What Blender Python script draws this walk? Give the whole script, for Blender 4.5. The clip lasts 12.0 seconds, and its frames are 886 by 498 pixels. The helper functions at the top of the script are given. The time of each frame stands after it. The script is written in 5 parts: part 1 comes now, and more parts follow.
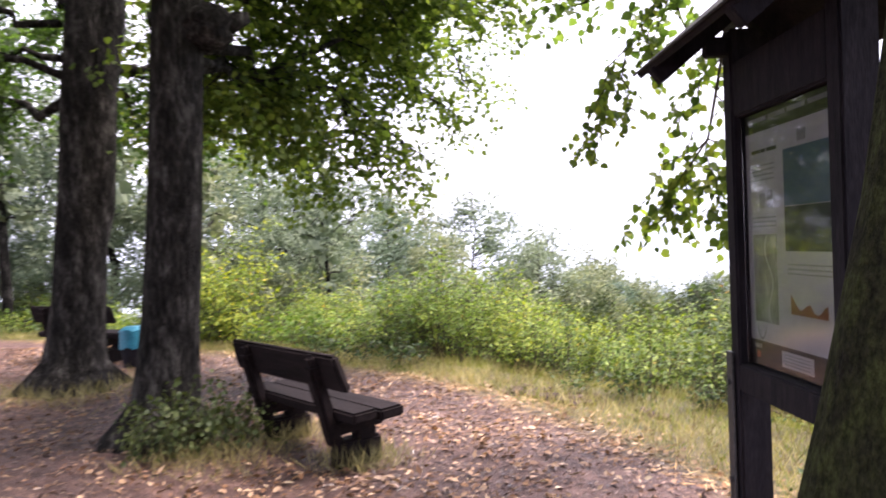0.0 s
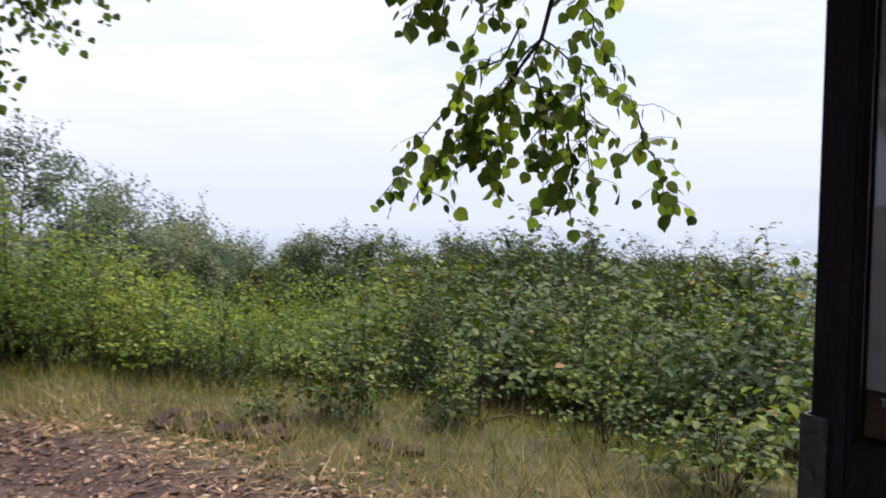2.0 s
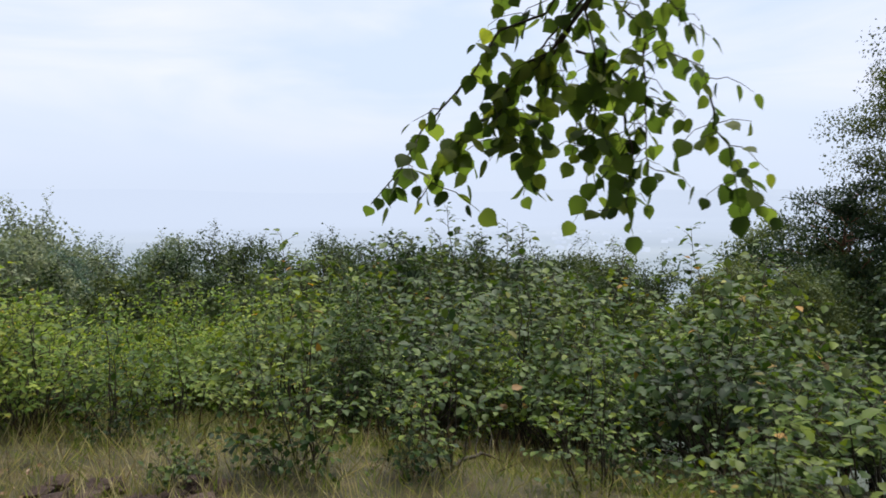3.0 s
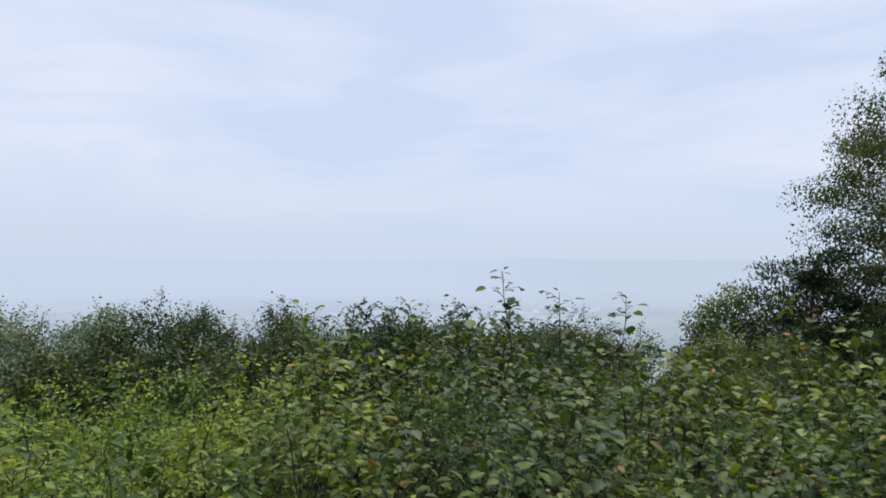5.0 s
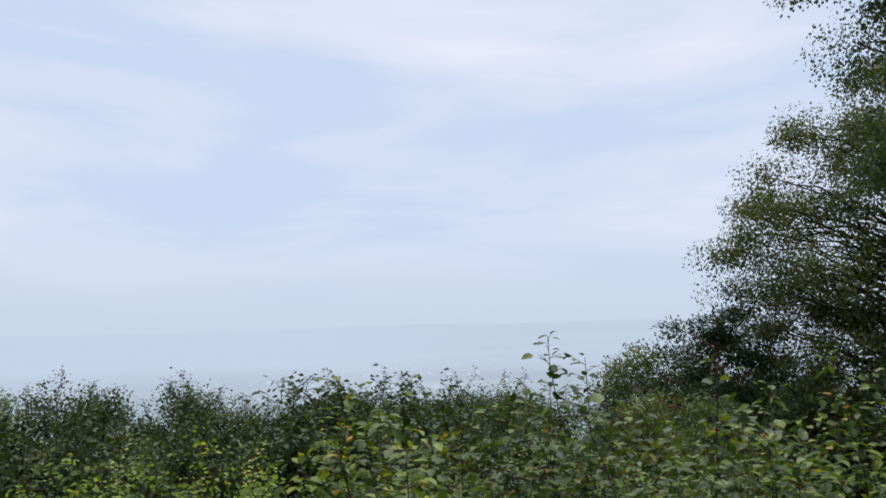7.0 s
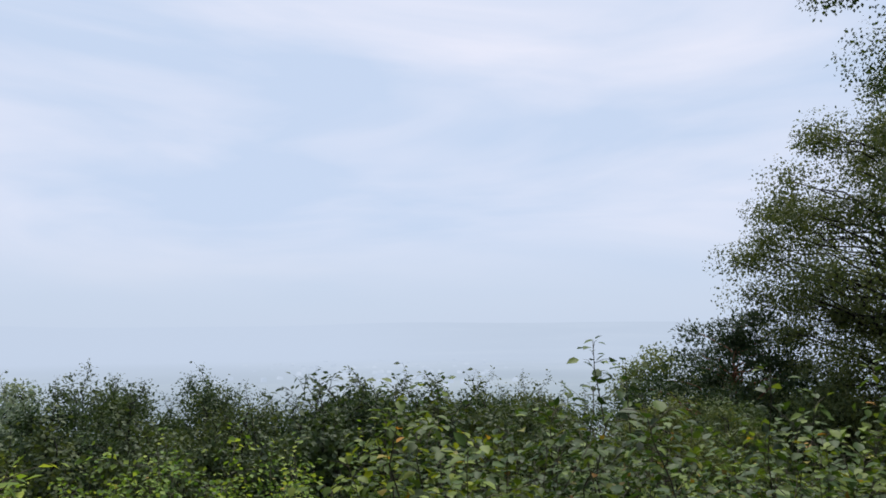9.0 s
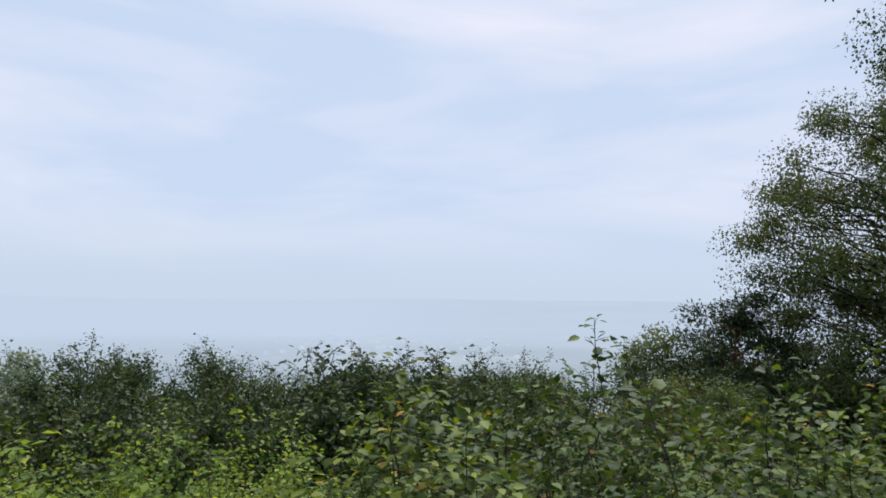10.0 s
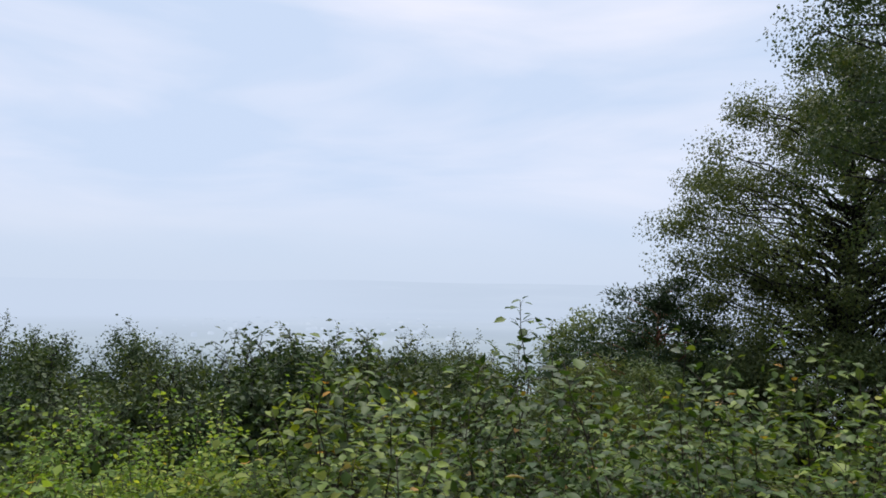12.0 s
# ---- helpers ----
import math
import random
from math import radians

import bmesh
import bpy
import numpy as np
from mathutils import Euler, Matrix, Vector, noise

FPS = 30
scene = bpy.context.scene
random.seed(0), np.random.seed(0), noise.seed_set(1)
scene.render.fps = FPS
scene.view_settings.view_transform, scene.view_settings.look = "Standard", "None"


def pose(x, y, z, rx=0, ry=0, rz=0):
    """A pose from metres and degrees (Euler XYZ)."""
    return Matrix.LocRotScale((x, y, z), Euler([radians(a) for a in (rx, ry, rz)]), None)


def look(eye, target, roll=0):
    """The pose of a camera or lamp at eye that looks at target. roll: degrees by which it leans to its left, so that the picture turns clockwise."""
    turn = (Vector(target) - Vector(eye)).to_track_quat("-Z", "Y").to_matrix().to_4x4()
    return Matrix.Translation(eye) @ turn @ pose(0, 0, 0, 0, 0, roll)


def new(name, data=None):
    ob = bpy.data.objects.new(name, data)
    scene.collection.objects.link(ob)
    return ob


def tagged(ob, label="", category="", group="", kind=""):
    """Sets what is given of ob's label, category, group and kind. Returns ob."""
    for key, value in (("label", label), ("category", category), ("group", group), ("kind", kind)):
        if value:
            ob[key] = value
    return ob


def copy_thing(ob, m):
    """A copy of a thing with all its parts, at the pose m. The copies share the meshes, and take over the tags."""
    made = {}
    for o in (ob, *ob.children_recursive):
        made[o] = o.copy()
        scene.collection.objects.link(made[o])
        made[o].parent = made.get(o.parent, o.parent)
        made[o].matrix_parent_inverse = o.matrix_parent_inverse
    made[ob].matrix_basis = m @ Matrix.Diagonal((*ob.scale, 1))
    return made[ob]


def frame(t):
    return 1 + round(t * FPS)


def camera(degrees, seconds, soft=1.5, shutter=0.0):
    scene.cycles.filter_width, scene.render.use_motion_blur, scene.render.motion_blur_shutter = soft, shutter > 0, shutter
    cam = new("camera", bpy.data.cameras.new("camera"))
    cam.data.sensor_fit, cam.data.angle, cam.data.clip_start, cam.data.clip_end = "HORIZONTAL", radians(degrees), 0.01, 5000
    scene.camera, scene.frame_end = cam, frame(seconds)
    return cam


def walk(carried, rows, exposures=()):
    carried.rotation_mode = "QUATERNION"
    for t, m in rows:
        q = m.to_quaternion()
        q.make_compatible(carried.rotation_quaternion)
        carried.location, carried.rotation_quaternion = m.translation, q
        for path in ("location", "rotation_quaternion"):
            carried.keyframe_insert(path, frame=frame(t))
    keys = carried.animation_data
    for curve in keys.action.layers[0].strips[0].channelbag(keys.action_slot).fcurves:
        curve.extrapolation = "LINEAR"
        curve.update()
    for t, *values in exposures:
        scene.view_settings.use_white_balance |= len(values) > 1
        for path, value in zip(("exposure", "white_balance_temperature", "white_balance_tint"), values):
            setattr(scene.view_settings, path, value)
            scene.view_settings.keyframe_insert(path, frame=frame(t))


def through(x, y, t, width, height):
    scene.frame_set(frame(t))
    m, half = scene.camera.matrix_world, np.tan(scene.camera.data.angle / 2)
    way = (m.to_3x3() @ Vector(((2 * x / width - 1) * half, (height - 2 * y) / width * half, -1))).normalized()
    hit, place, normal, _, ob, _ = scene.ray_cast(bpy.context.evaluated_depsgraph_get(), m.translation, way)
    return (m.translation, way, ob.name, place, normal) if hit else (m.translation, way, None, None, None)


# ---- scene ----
cam = camera(60.6, 12.0, soft=1.7, shutter=0.3)
METRES, EYE, TILT, LEAN, TURN = 8.0, 1.5, 0.0, 0.0, -1.2
ROWS = [
    (0.0, 0.0, 0.0, 0.0, -0.01, -0.27, 1.95),
    (0.5, -0.0143, 0.0911, -0.0003, -9.44, 0.97, 1.15),
    (1.0, -0.0325, 0.1786, -0.0019, -17.56, 0.49, 0.46),
    (1.5, -0.0413, 0.2562, -0.005, -24.51, -1.97, 0.38),
    (2.0, -0.0464, 0.3344, -0.004, -32.46, -3.93, -0.19),
    (2.5, -0.0479, 0.4056, -0.0041, -39.52, -4.74, -0.11),
    (4.5, -0.003, 0.6812, -0.013, -47.0, -0.65, 0.09),
    (5.0, 0.0025, 0.7412, -0.0119, -48.36, 1.4, -0.31),
    (5.5, 0.0025, 0.8016, -0.0109, -50.38, 3.24, -0.29),
    (6.0, -0.0157, 0.8517, -0.0098, -52.85, 4.58, 0.14),
    (6.5, -0.0191, 0.8996, -0.012, -55.38, 5.6, 0.72),
    (7.0, -0.0323, 0.9386, -0.0101, -57.45, 6.34, 1.31),
    (9.0, -0.0544, 0.9688, -0.0052, -56.66, 6.22, 0.31),
    (9.5, -0.0549, 0.9681, -0.0054, -56.14, 5.42, -0.27),
    (10.0, -0.0542, 0.9679, -0.006, -56.45, 4.45, -0.65),
    (10.5, -0.055, 0.9665, -0.0065, -57.57, 3.7, -0.88),
    (11.0, -0.0552, 0.9652, -0.0067, -59.05, 3.24, -0.98),
    (11.5, -0.0554, 0.9633, -0.0071, -60.46, 3.12, -0.98),
    (12.0, -0.0546, 0.9624, -0.0067, -61.55, 3.18, -1.03),
]
EXPOSURES = [
    (0.0, 1.9, 6950, 28), (0.8, 1.6, 6950, 28), (1.5, 0.8, 6900, 25), (2.5, 0.36, 6650, 13),
    (4.5, 0.1, 6550, 11), (6.0, 0.04, 6500, 10), (9.0, 0.02, 6500, 10), (12.0, 0.1, 6500, 10),
]
walk(cam, [(t, pose(0, 0, EYE, TILT, LEAN, TURN) @ pose(METRES * x, METRES * y, METRES * z, 90 + pitch, roll, yaw)) for t, x, y, z, yaw, pitch, roll in ROWS], EXPOSURES)

# ---- world and light: an overcast morning ----
SUN_ELEVATION, SUN_AZIMUTH = radians(66), radians(72)
world = bpy.data.worlds.new("overcast_sky")
scene.world = world
world.use_nodes = True
wn, wl = world.node_tree.nodes, world.node_tree.links
wn.clear()


def wnode(kind, **sets):
    n = wn.new(kind)
    for key, value in sets.items():
        n.inputs[key].default_value = value
    return n


sky = wn.new("ShaderNodeTexSky")
sky.sky_type, sky.sun_disc = "NISHITA", False
sky.sun_elevation, sky.sun_rotation = SUN_ELEVATION, SUN_AZIMUTH
tc = wn.new("ShaderNodeTexCoord")
mp = wn.new("ShaderNodeMapping")
mp.inputs["Scale"].default_value = (1.2, 1.2, 5.0)
mp.inputs["Rotation"].default_value = (0.25, 0.3, 0.4)
wl.new(tc.outputs["Generated"], mp.inputs["Vector"])
cloud = wnode("ShaderNodeTexNoise", Scale=1.7, Detail=5.0, Roughness=0.5, Distortion=0.6)
wl.new(mp.outputs["Vector"], cloud.inputs["Vector"])
ramp = wn.new("ShaderNodeValToRGB")
ramp.color_ramp.elements[0].position, ramp.color_ramp.elements[0].color = 0.36, (0.575, 0.685, 0.88, 1)
HAZE = (0.57, 0.665, 0.825, 1)
ramp.color_ramp.elements[1].position, ramp.color_ramp.elements[1].color = 0.68, (0.80, 0.825, 0.955, 1)
wl.new(cloud.outputs["Fac"], ramp.inputs["Fac"])
split = wn.new("ShaderNodeSeparateXYZ")
wl.new(tc.outputs["Generated"], split.inputs[0])
low = wn.new("ShaderNodeMapRange")
low.interpolation_type = "SMOOTHSTEP"
for key, value in (("From Min", 0.01), ("From Max", 0.16), ("To Min", 1.0), ("To Max", 0.0)):
    low.inputs[key].default_value = value
wl.new(split.outputs["Z"], low.inputs["Value"])
haze_mix = wn.new("ShaderNodeMix")
haze_mix.data_type = "RGBA"
wl.new(low.outputs[0], haze_mix.inputs[0])
wl.new(ramp.outputs["Color"], haze_mix.inputs[6])
haze_mix.inputs[7].default_value = HAZE
bg_cloud = wnode("ShaderNodeBackground", Strength=0.97)
wl.new(haze_mix.outputs[2], bg_cloud.inputs["Color"])
bg_sky = wnode("ShaderNodeBackground", Strength=0.004)
wl.new(sky.outputs["Color"], bg_sky.inputs["Color"])
both = wn.new("ShaderNodeAddShader")
wl.new(bg_cloud.outputs[0], both.inputs[0])
wl.new(bg_sky.outputs[0], both.inputs[1])
wout = wn.new("ShaderNodeOutputWorld")
wl.new(both.outputs[0], wout.inputs["Surface"])

sun = new("sun", bpy.data.lights.new("sun", "SUN"))
sun.data.energy, sun.data.angle, sun.data.color = 4.7, radians(24), (1.0, 0.96, 0.9)
sun.matrix_world = look((20 * math.sin(SUN_AZIMUTH) * math.cos(SUN_ELEVATION), 20 * math.cos(SUN_AZIMUTH) * math.cos(SUN_ELEVATION), 20 * math.sin(SUN_ELEVATION)), (0, 0, 0))


# ---- materials ----
def material(name, rough=0.7, metal=0.0, gloss=0.3):
    m = bpy.data.materials.new(name)
    m.use_nodes = True
    b = m.node_tree.nodes["Principled BSDF"]
    b.inputs["Roughness"].default_value, b.inputs["Metallic"].default_value = rough, metal
    b.inputs["Specular IOR Level"].default_value = gloss
    return m, m.node_tree.nodes, m.node_tree.links, b


def ramp_node(nodes, stops):
    r = nodes.new("ShaderNodeValToRGB")
    while len(r.color_ramp.elements) < len(stops):
        r.color_ramp.elements.new(0.5)
    for e, (at, c) in zip(r.color_ramp.elements, stops):
        e.position, e.color = at, (*c, 1)
    return r


def noise_node(nodes, links, scale, detail=4.0, stretch=(1, 1, 1), rough=0.6):
    t = nodes.new("ShaderNodeTexCoord")
    m = nodes.new("ShaderNodeMapping")
    m.inputs["Scale"].default_value = stretch
    links.new(t.outputs["Object"], m.inputs["Vector"])
    n = nodes.new("ShaderNodeTexNoise")
    n.inputs["Scale"].default_value, n.inputs["Detail"].default_value, n.inputs["Roughness"].default_value = scale, detail, rough
    links.new(m.outputs["Vector"], n.inputs["Vector"])
    return n


def mix_node(nodes, links, fac, a, b, mode="MIX"):
    m = nodes.new("ShaderNodeMix")
    m.data_type, m.blend_type = "RGBA", mode
    for slot, value in ((0, fac), (6, a), (7, b)):
        if hasattr(value, "links"):
            links.new(value, m.inputs[slot])
        else:
            m.inputs[slot].default_value = value
    return m.outputs[2]


def bump_node(nodes, links, bsdf, height, strength, distance):
    b = nodes.new("ShaderNodeBump")
    b.inputs["Strength"].default_value, b.inputs["Distance"].default_value = strength, distance
    links.new(height, b.inputs["Height"])
    links.new(b.outputs["Normal"], bsdf.inputs["Normal"])


def surface(name, stops, scale, stretch=(1, 1, 1), rough=0.7, metal=0.0, grime=0.35, bump=0.4, depth=0.01, fine=8.0, gloss=0.3):
    """A surface with a coarse and a fine grain: stops colour the coarse one, the fine one darkens and roughens."""
    m, n, l, b = material(name, rough, metal, gloss)
    big = noise_node(n, l, scale, 5, stretch)
    small = noise_node(n, l, scale * fine, 4, stretch, 0.7)
    col = ramp_node(n, stops)
    l.new(big.outputs["Fac"], col.inputs["Fac"])
    dark = ramp_node(n, [(0.3, (1 - grime,) * 3), (0.65, (1.0,) * 3)])
    l.new(small.outputs["Fac"], dark.inputs["Fac"])
    l.new(mix_node(n, l, 1.0, col.outputs["Color"], dark.outputs["Color"], "MULTIPLY"), b.inputs["Base Color"])
    bump_node(n, l, b, small.outputs["Fac"], bump, depth)
    return m


def leaf_material(name, low, mid, high, through=0.45, rough=0.6, odd=None, glow=(1.5, 1.45, 0.6), gloss=0.18):
    """Leaves: each island has its own tone; light comes through the blade."""
    m, n, l, b = material(name, rough, 0.0, gloss)
    g = n.new("ShaderNodeNewGeometry")
    col = ramp_node(n, [(0.0, low), (0.5, mid), (0.985, high), (0.996, odd or high)])
    l.new(g.outputs["Random Per Island"], col.inputs["Fac"])
    # coarse noise puts clumps of light and dark into the leaf colour
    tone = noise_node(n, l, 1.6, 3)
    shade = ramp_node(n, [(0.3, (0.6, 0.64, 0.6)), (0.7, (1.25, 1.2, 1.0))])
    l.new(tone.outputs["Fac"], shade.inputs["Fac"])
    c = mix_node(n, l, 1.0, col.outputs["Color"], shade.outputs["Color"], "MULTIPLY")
    one = n.new("ShaderNodeObjectInfo")
    kin = ramp_node(n, [(0.0, (0.58, 0.7, 0.75)), (0.5, (1.0, 1.0, 1.0)), (1.0, (1.4, 1.2, 0.95))])
    l.new(one.outputs["Random"], kin.inputs["Fac"])
    c = mix_node(n, l, 1.0, c, kin.outputs["Color"], "MULTIPLY")
    l.new(c, b.inputs["Base Color"])
    tr = n.new("ShaderNodeBsdfTranslucent")
    warm = mix_node(n, l, 1.0, c, (*glow, 1), "MULTIPLY")
    l.new(warm, tr.inputs["Color"])
    mix = n.new("ShaderNodeMixShader")
    mix.inputs[0].default_value = through
    l.new(b.outputs[0], mix.inputs[1])
    l.new(tr.outputs[0], mix.inputs[2])
    l.new(mix.outputs[0], n["Material Output"].inputs["Surface"])
    return m


def single_leaf_material(name, low, mid, high):
    """The same for leaves that are objects of their own."""
    m = leaf_material(name, low, mid, high, 0.58)
    n, l = m.node_tree.nodes, m.node_tree.links
    o = n.new("ShaderNodeObjectInfo")
    l.new(o.outputs["Random"], next(x for x in n if x.bl_idname == "ShaderNodeValToRGB").inputs["Fac"])
    return m


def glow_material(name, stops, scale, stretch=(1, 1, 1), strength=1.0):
    """Far distance with painted haze: it glows by emission instead of being lit."""
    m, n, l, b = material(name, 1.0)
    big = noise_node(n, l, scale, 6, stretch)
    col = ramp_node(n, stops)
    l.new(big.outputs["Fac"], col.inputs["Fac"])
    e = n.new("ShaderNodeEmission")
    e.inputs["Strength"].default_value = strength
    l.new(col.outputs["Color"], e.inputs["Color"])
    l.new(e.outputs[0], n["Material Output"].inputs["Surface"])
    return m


BARK = surface("bark", [(0.36, (0.014, 0.013, 0.012)), (0.52, (0.04, 0.037, 0.034)), (0.7, (0.13, 0.125, 0.115))], 6, (1.5, 1.5, 0.5), 0.95, grime=0.75, bump=1.0, depth=0.06, fine=4, gloss=0.1)
MOSSY = surface("mossy_bark", [(0.35, (0.03, 0.027, 0.02)), (0.5, (0.05, 0.055, 0.025)), (0.7, (0.09, 0.11, 0.035))], 9, (1.3, 1.3, 0.7), 0.95, grime=0.8, bump=1.0, depth=0.05, fine=5, gloss=0.1)
TWIG = surface("twig_bark", [(0.3, (0.03, 0.025, 0.018)), (0.7, (0.09, 0.075, 0.05))], 12, (1, 1, 0.4), 0.85)
RED_BARK = surface("pine_bark", [(0.3, (0.10, 0.045, 0.025)), (0.7, (0.30, 0.14, 0.08))], 4, (2, 2, 0.6), 0.9, grime=0.5, bump=0.8, depth=0.02)
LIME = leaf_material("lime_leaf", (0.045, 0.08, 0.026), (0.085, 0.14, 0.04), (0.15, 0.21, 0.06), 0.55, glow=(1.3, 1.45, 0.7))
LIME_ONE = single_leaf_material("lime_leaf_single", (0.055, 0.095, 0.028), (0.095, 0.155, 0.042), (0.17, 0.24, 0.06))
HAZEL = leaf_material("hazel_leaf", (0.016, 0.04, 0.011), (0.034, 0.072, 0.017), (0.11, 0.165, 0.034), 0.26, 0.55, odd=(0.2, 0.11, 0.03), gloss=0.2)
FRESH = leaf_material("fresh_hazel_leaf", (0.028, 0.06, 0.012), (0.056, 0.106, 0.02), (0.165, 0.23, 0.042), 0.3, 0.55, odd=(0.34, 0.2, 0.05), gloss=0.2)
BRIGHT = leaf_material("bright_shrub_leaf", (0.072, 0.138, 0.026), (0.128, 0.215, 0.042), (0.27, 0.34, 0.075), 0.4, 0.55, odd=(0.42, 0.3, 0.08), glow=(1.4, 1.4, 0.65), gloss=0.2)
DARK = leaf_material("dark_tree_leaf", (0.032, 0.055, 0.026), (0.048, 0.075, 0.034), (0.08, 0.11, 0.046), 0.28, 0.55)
# mist over the far trees is painted in: leaves made paler and greyer
FAR = leaf_material("mist_paled_leaf", (0.115, 0.155, 0.12), (0.15, 0.195, 0.15), (0.2, 0.25, 0.185), 0.3, glow=(1.1, 1.2, 0.9))
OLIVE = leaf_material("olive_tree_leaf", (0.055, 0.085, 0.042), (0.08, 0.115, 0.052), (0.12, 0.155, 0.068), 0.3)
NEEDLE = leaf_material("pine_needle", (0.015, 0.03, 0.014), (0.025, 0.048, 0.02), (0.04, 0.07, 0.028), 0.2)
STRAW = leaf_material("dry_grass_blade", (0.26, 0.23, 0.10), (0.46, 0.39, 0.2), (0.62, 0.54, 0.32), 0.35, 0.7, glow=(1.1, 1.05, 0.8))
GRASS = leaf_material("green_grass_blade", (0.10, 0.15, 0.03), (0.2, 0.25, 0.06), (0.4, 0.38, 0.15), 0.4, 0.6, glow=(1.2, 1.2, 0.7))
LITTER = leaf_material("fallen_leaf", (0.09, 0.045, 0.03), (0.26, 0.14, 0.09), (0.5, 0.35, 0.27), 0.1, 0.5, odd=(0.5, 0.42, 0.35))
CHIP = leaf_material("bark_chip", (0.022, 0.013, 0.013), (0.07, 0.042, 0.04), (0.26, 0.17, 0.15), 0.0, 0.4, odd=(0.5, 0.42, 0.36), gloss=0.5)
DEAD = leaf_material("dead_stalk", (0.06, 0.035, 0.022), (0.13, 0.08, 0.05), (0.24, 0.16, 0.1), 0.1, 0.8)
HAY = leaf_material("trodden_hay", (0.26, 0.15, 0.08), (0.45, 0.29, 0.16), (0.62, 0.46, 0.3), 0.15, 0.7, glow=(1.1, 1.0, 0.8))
SOIL = surface("forest_soil", [(0.3, (0.045, 0.03, 0.026)), (0.55, (0.085, 0.058, 0.048)), (0.75, (0.15, 0.105, 0.085))], 3, rough=0.95, grime=0.55, bump=0.9, depth=0.03, fine=14)
DARK_WOOD = surface("dark_stained_timber", [(0.3, (0.012, 0.011, 0.015)), (0.7, (0.032, 0.027, 0.033))], 3, (6, 6, 0.8), 0.75, grime=0.5, bump=0.4, depth=0.004, gloss=0.12)
BENCH_WOOD = surface("weathered_dark_timber", [(0.3, (0.006, 0.0045, 0.005)), (0.7, (0.022, 0.015, 0.016))], 4, (0.7, 6, 6), 0.7, grime=0.55, bump=0.5, depth=0.005, gloss=0.1)
ROOFING = surface("roof_felt", [(0.3, (0.03, 0.03, 0.032)), (0.7, (0.075, 0.075, 0.08))], 5, rough=0.85, grime=0.4)
METAL = surface("galvanised_steel", [(0.3, (0.06, 0.062, 0.066)), (0.7, (0.13, 0.13, 0.14))], 8, rough=0.55, metal=0.6)
BLUE = surface("blue_bag_plastic", [(0.3, (0.01, 0.17, 0.26)), (0.7, (0.02, 0.27, 0.38))], 6, rough=0.4)


# ---- helpers for meshes ----
def mesh_object(name, verts, faces, mat, parent=None, label="", smooth=False):
    me = bpy.data.meshes.new(name)
    me.from_pydata([tuple(v) for v in verts], [], [tuple(f) for f in faces])
    me.materials.append(mat)
    if smooth:
        me.polygons.foreach_set("use_smooth", [True] * len(me.polygons))
    me.update()
    ob = new(name, me)
    ob.parent = parent
    if label:
        ob["label"] = label
    return ob


def part(name, bm, mat, parent=None, label="", smooth=False):
    me = bpy.data.meshes.new(name)
    bmesh.ops.recalc_face_normals(bm, faces=bm.faces)
    bm.to_mesh(me)
    bm.free()
    me.materials.append(mat)
    if smooth:
        me.polygons.foreach_set("use_smooth", [True] * len(me.polygons))
    ob = new(name, me)
    ob.parent = parent
    if label:
        ob["label"] = label
    return ob


def beam(size, m=None, bevel=0.008, segments=2):
    """A bevelled block, centred, of that size, laid at m."""
    bm = bmesh.new()
    bmesh.ops.create_cube(bm, size=1)
    bmesh.ops.scale(bm, vec=size, verts=bm.verts)
    if bevel:
        bmesh.ops.bevel(bm, geom=list(bm.edges), offset=bevel, segments=segments, affect="EDGES")
    if m is not None:
        bm.transform(m)
    return bm


def join(*bms):
    out = bmesh.new()
    for b in bms:
        me = bpy.data.meshes.new("tmp")
        b.to_mesh(me)
        b.free()
        out.from_mesh(me)
        bpy.data.meshes.remove(me)
    return out


def empty(name, m, label="", category="", group="", kind=""):
    e = new(name)
    e.empty_display_size = 0.2
    e.matrix_world = m
    return tagged(e, label, category, group, kind)


# ---- the lie of the land ----
# the line where the trodden floor ends and the grass begins; the hill falls away on its right-hand side
EDGE = [(-40, 30), (-12, 16.6), (-6, 13.2), (-3.3, 11.45), (-2.2, 10.55), (-0.8, 9.1), (0.2, 8.02), (0.7, 7.15), (1.25, 5.85), (1.64, 4.75), (2.0, 3.2), (2.3, 0.0), (2.6, -8), (4, -40)]
EDGE_A = np.array(EDGE, dtype=float)


def past_edge(x, y):
    """Metres past the edge, on the valley's side; less than nought on the trodden floor."""
    x, y = np.asarray(x, float), np.asarray(y, float)
    best, sign = np.full(x.shape, 1e9), np.ones(x.shape)
    for a, b in zip(EDGE_A[:-1], EDGE_A[1:]):
        ab = b - a
        u = np.clip(((x - a[0]) * ab[0] + (y - a[1]) * ab[1]) / (ab @ ab), 0, 1)
        dx, dy = x - a[0] - u * ab[0], y - a[1] - u * ab[1]
        d = np.hypot(dx, dy)
        side = np.where(ab[0] * dy - ab[1] * dx > 0, 1.0, -1.0)
        sign = np.where(d < best - 1e-9, side, sign)
        best = np.minimum(d, best)
    return best * sign


def ground_z(x, y):
    d = past_edge(x, y)
    fall = np.interp(d, [-1, 0, 1, 2, 4, 8, 20, 60, 150, 400, 1800, 4200], [0, 0, -0.05, -0.2, -0.75, -2.0, -6.5, -20, -45, -86, -110, -110])
    lumps = 0.03 * np.sin(x * 1.7 + 0.6) * np.cos(y * 1.3) + 0.015 * np.sin(x * 4.1 + y * 3.3)
    return fall + lumps * np.exp(-np.hypot(x, y) / 60)


def gz(x, y):
    return float(ground_z(np.array([x]), np.array([y]))[0])


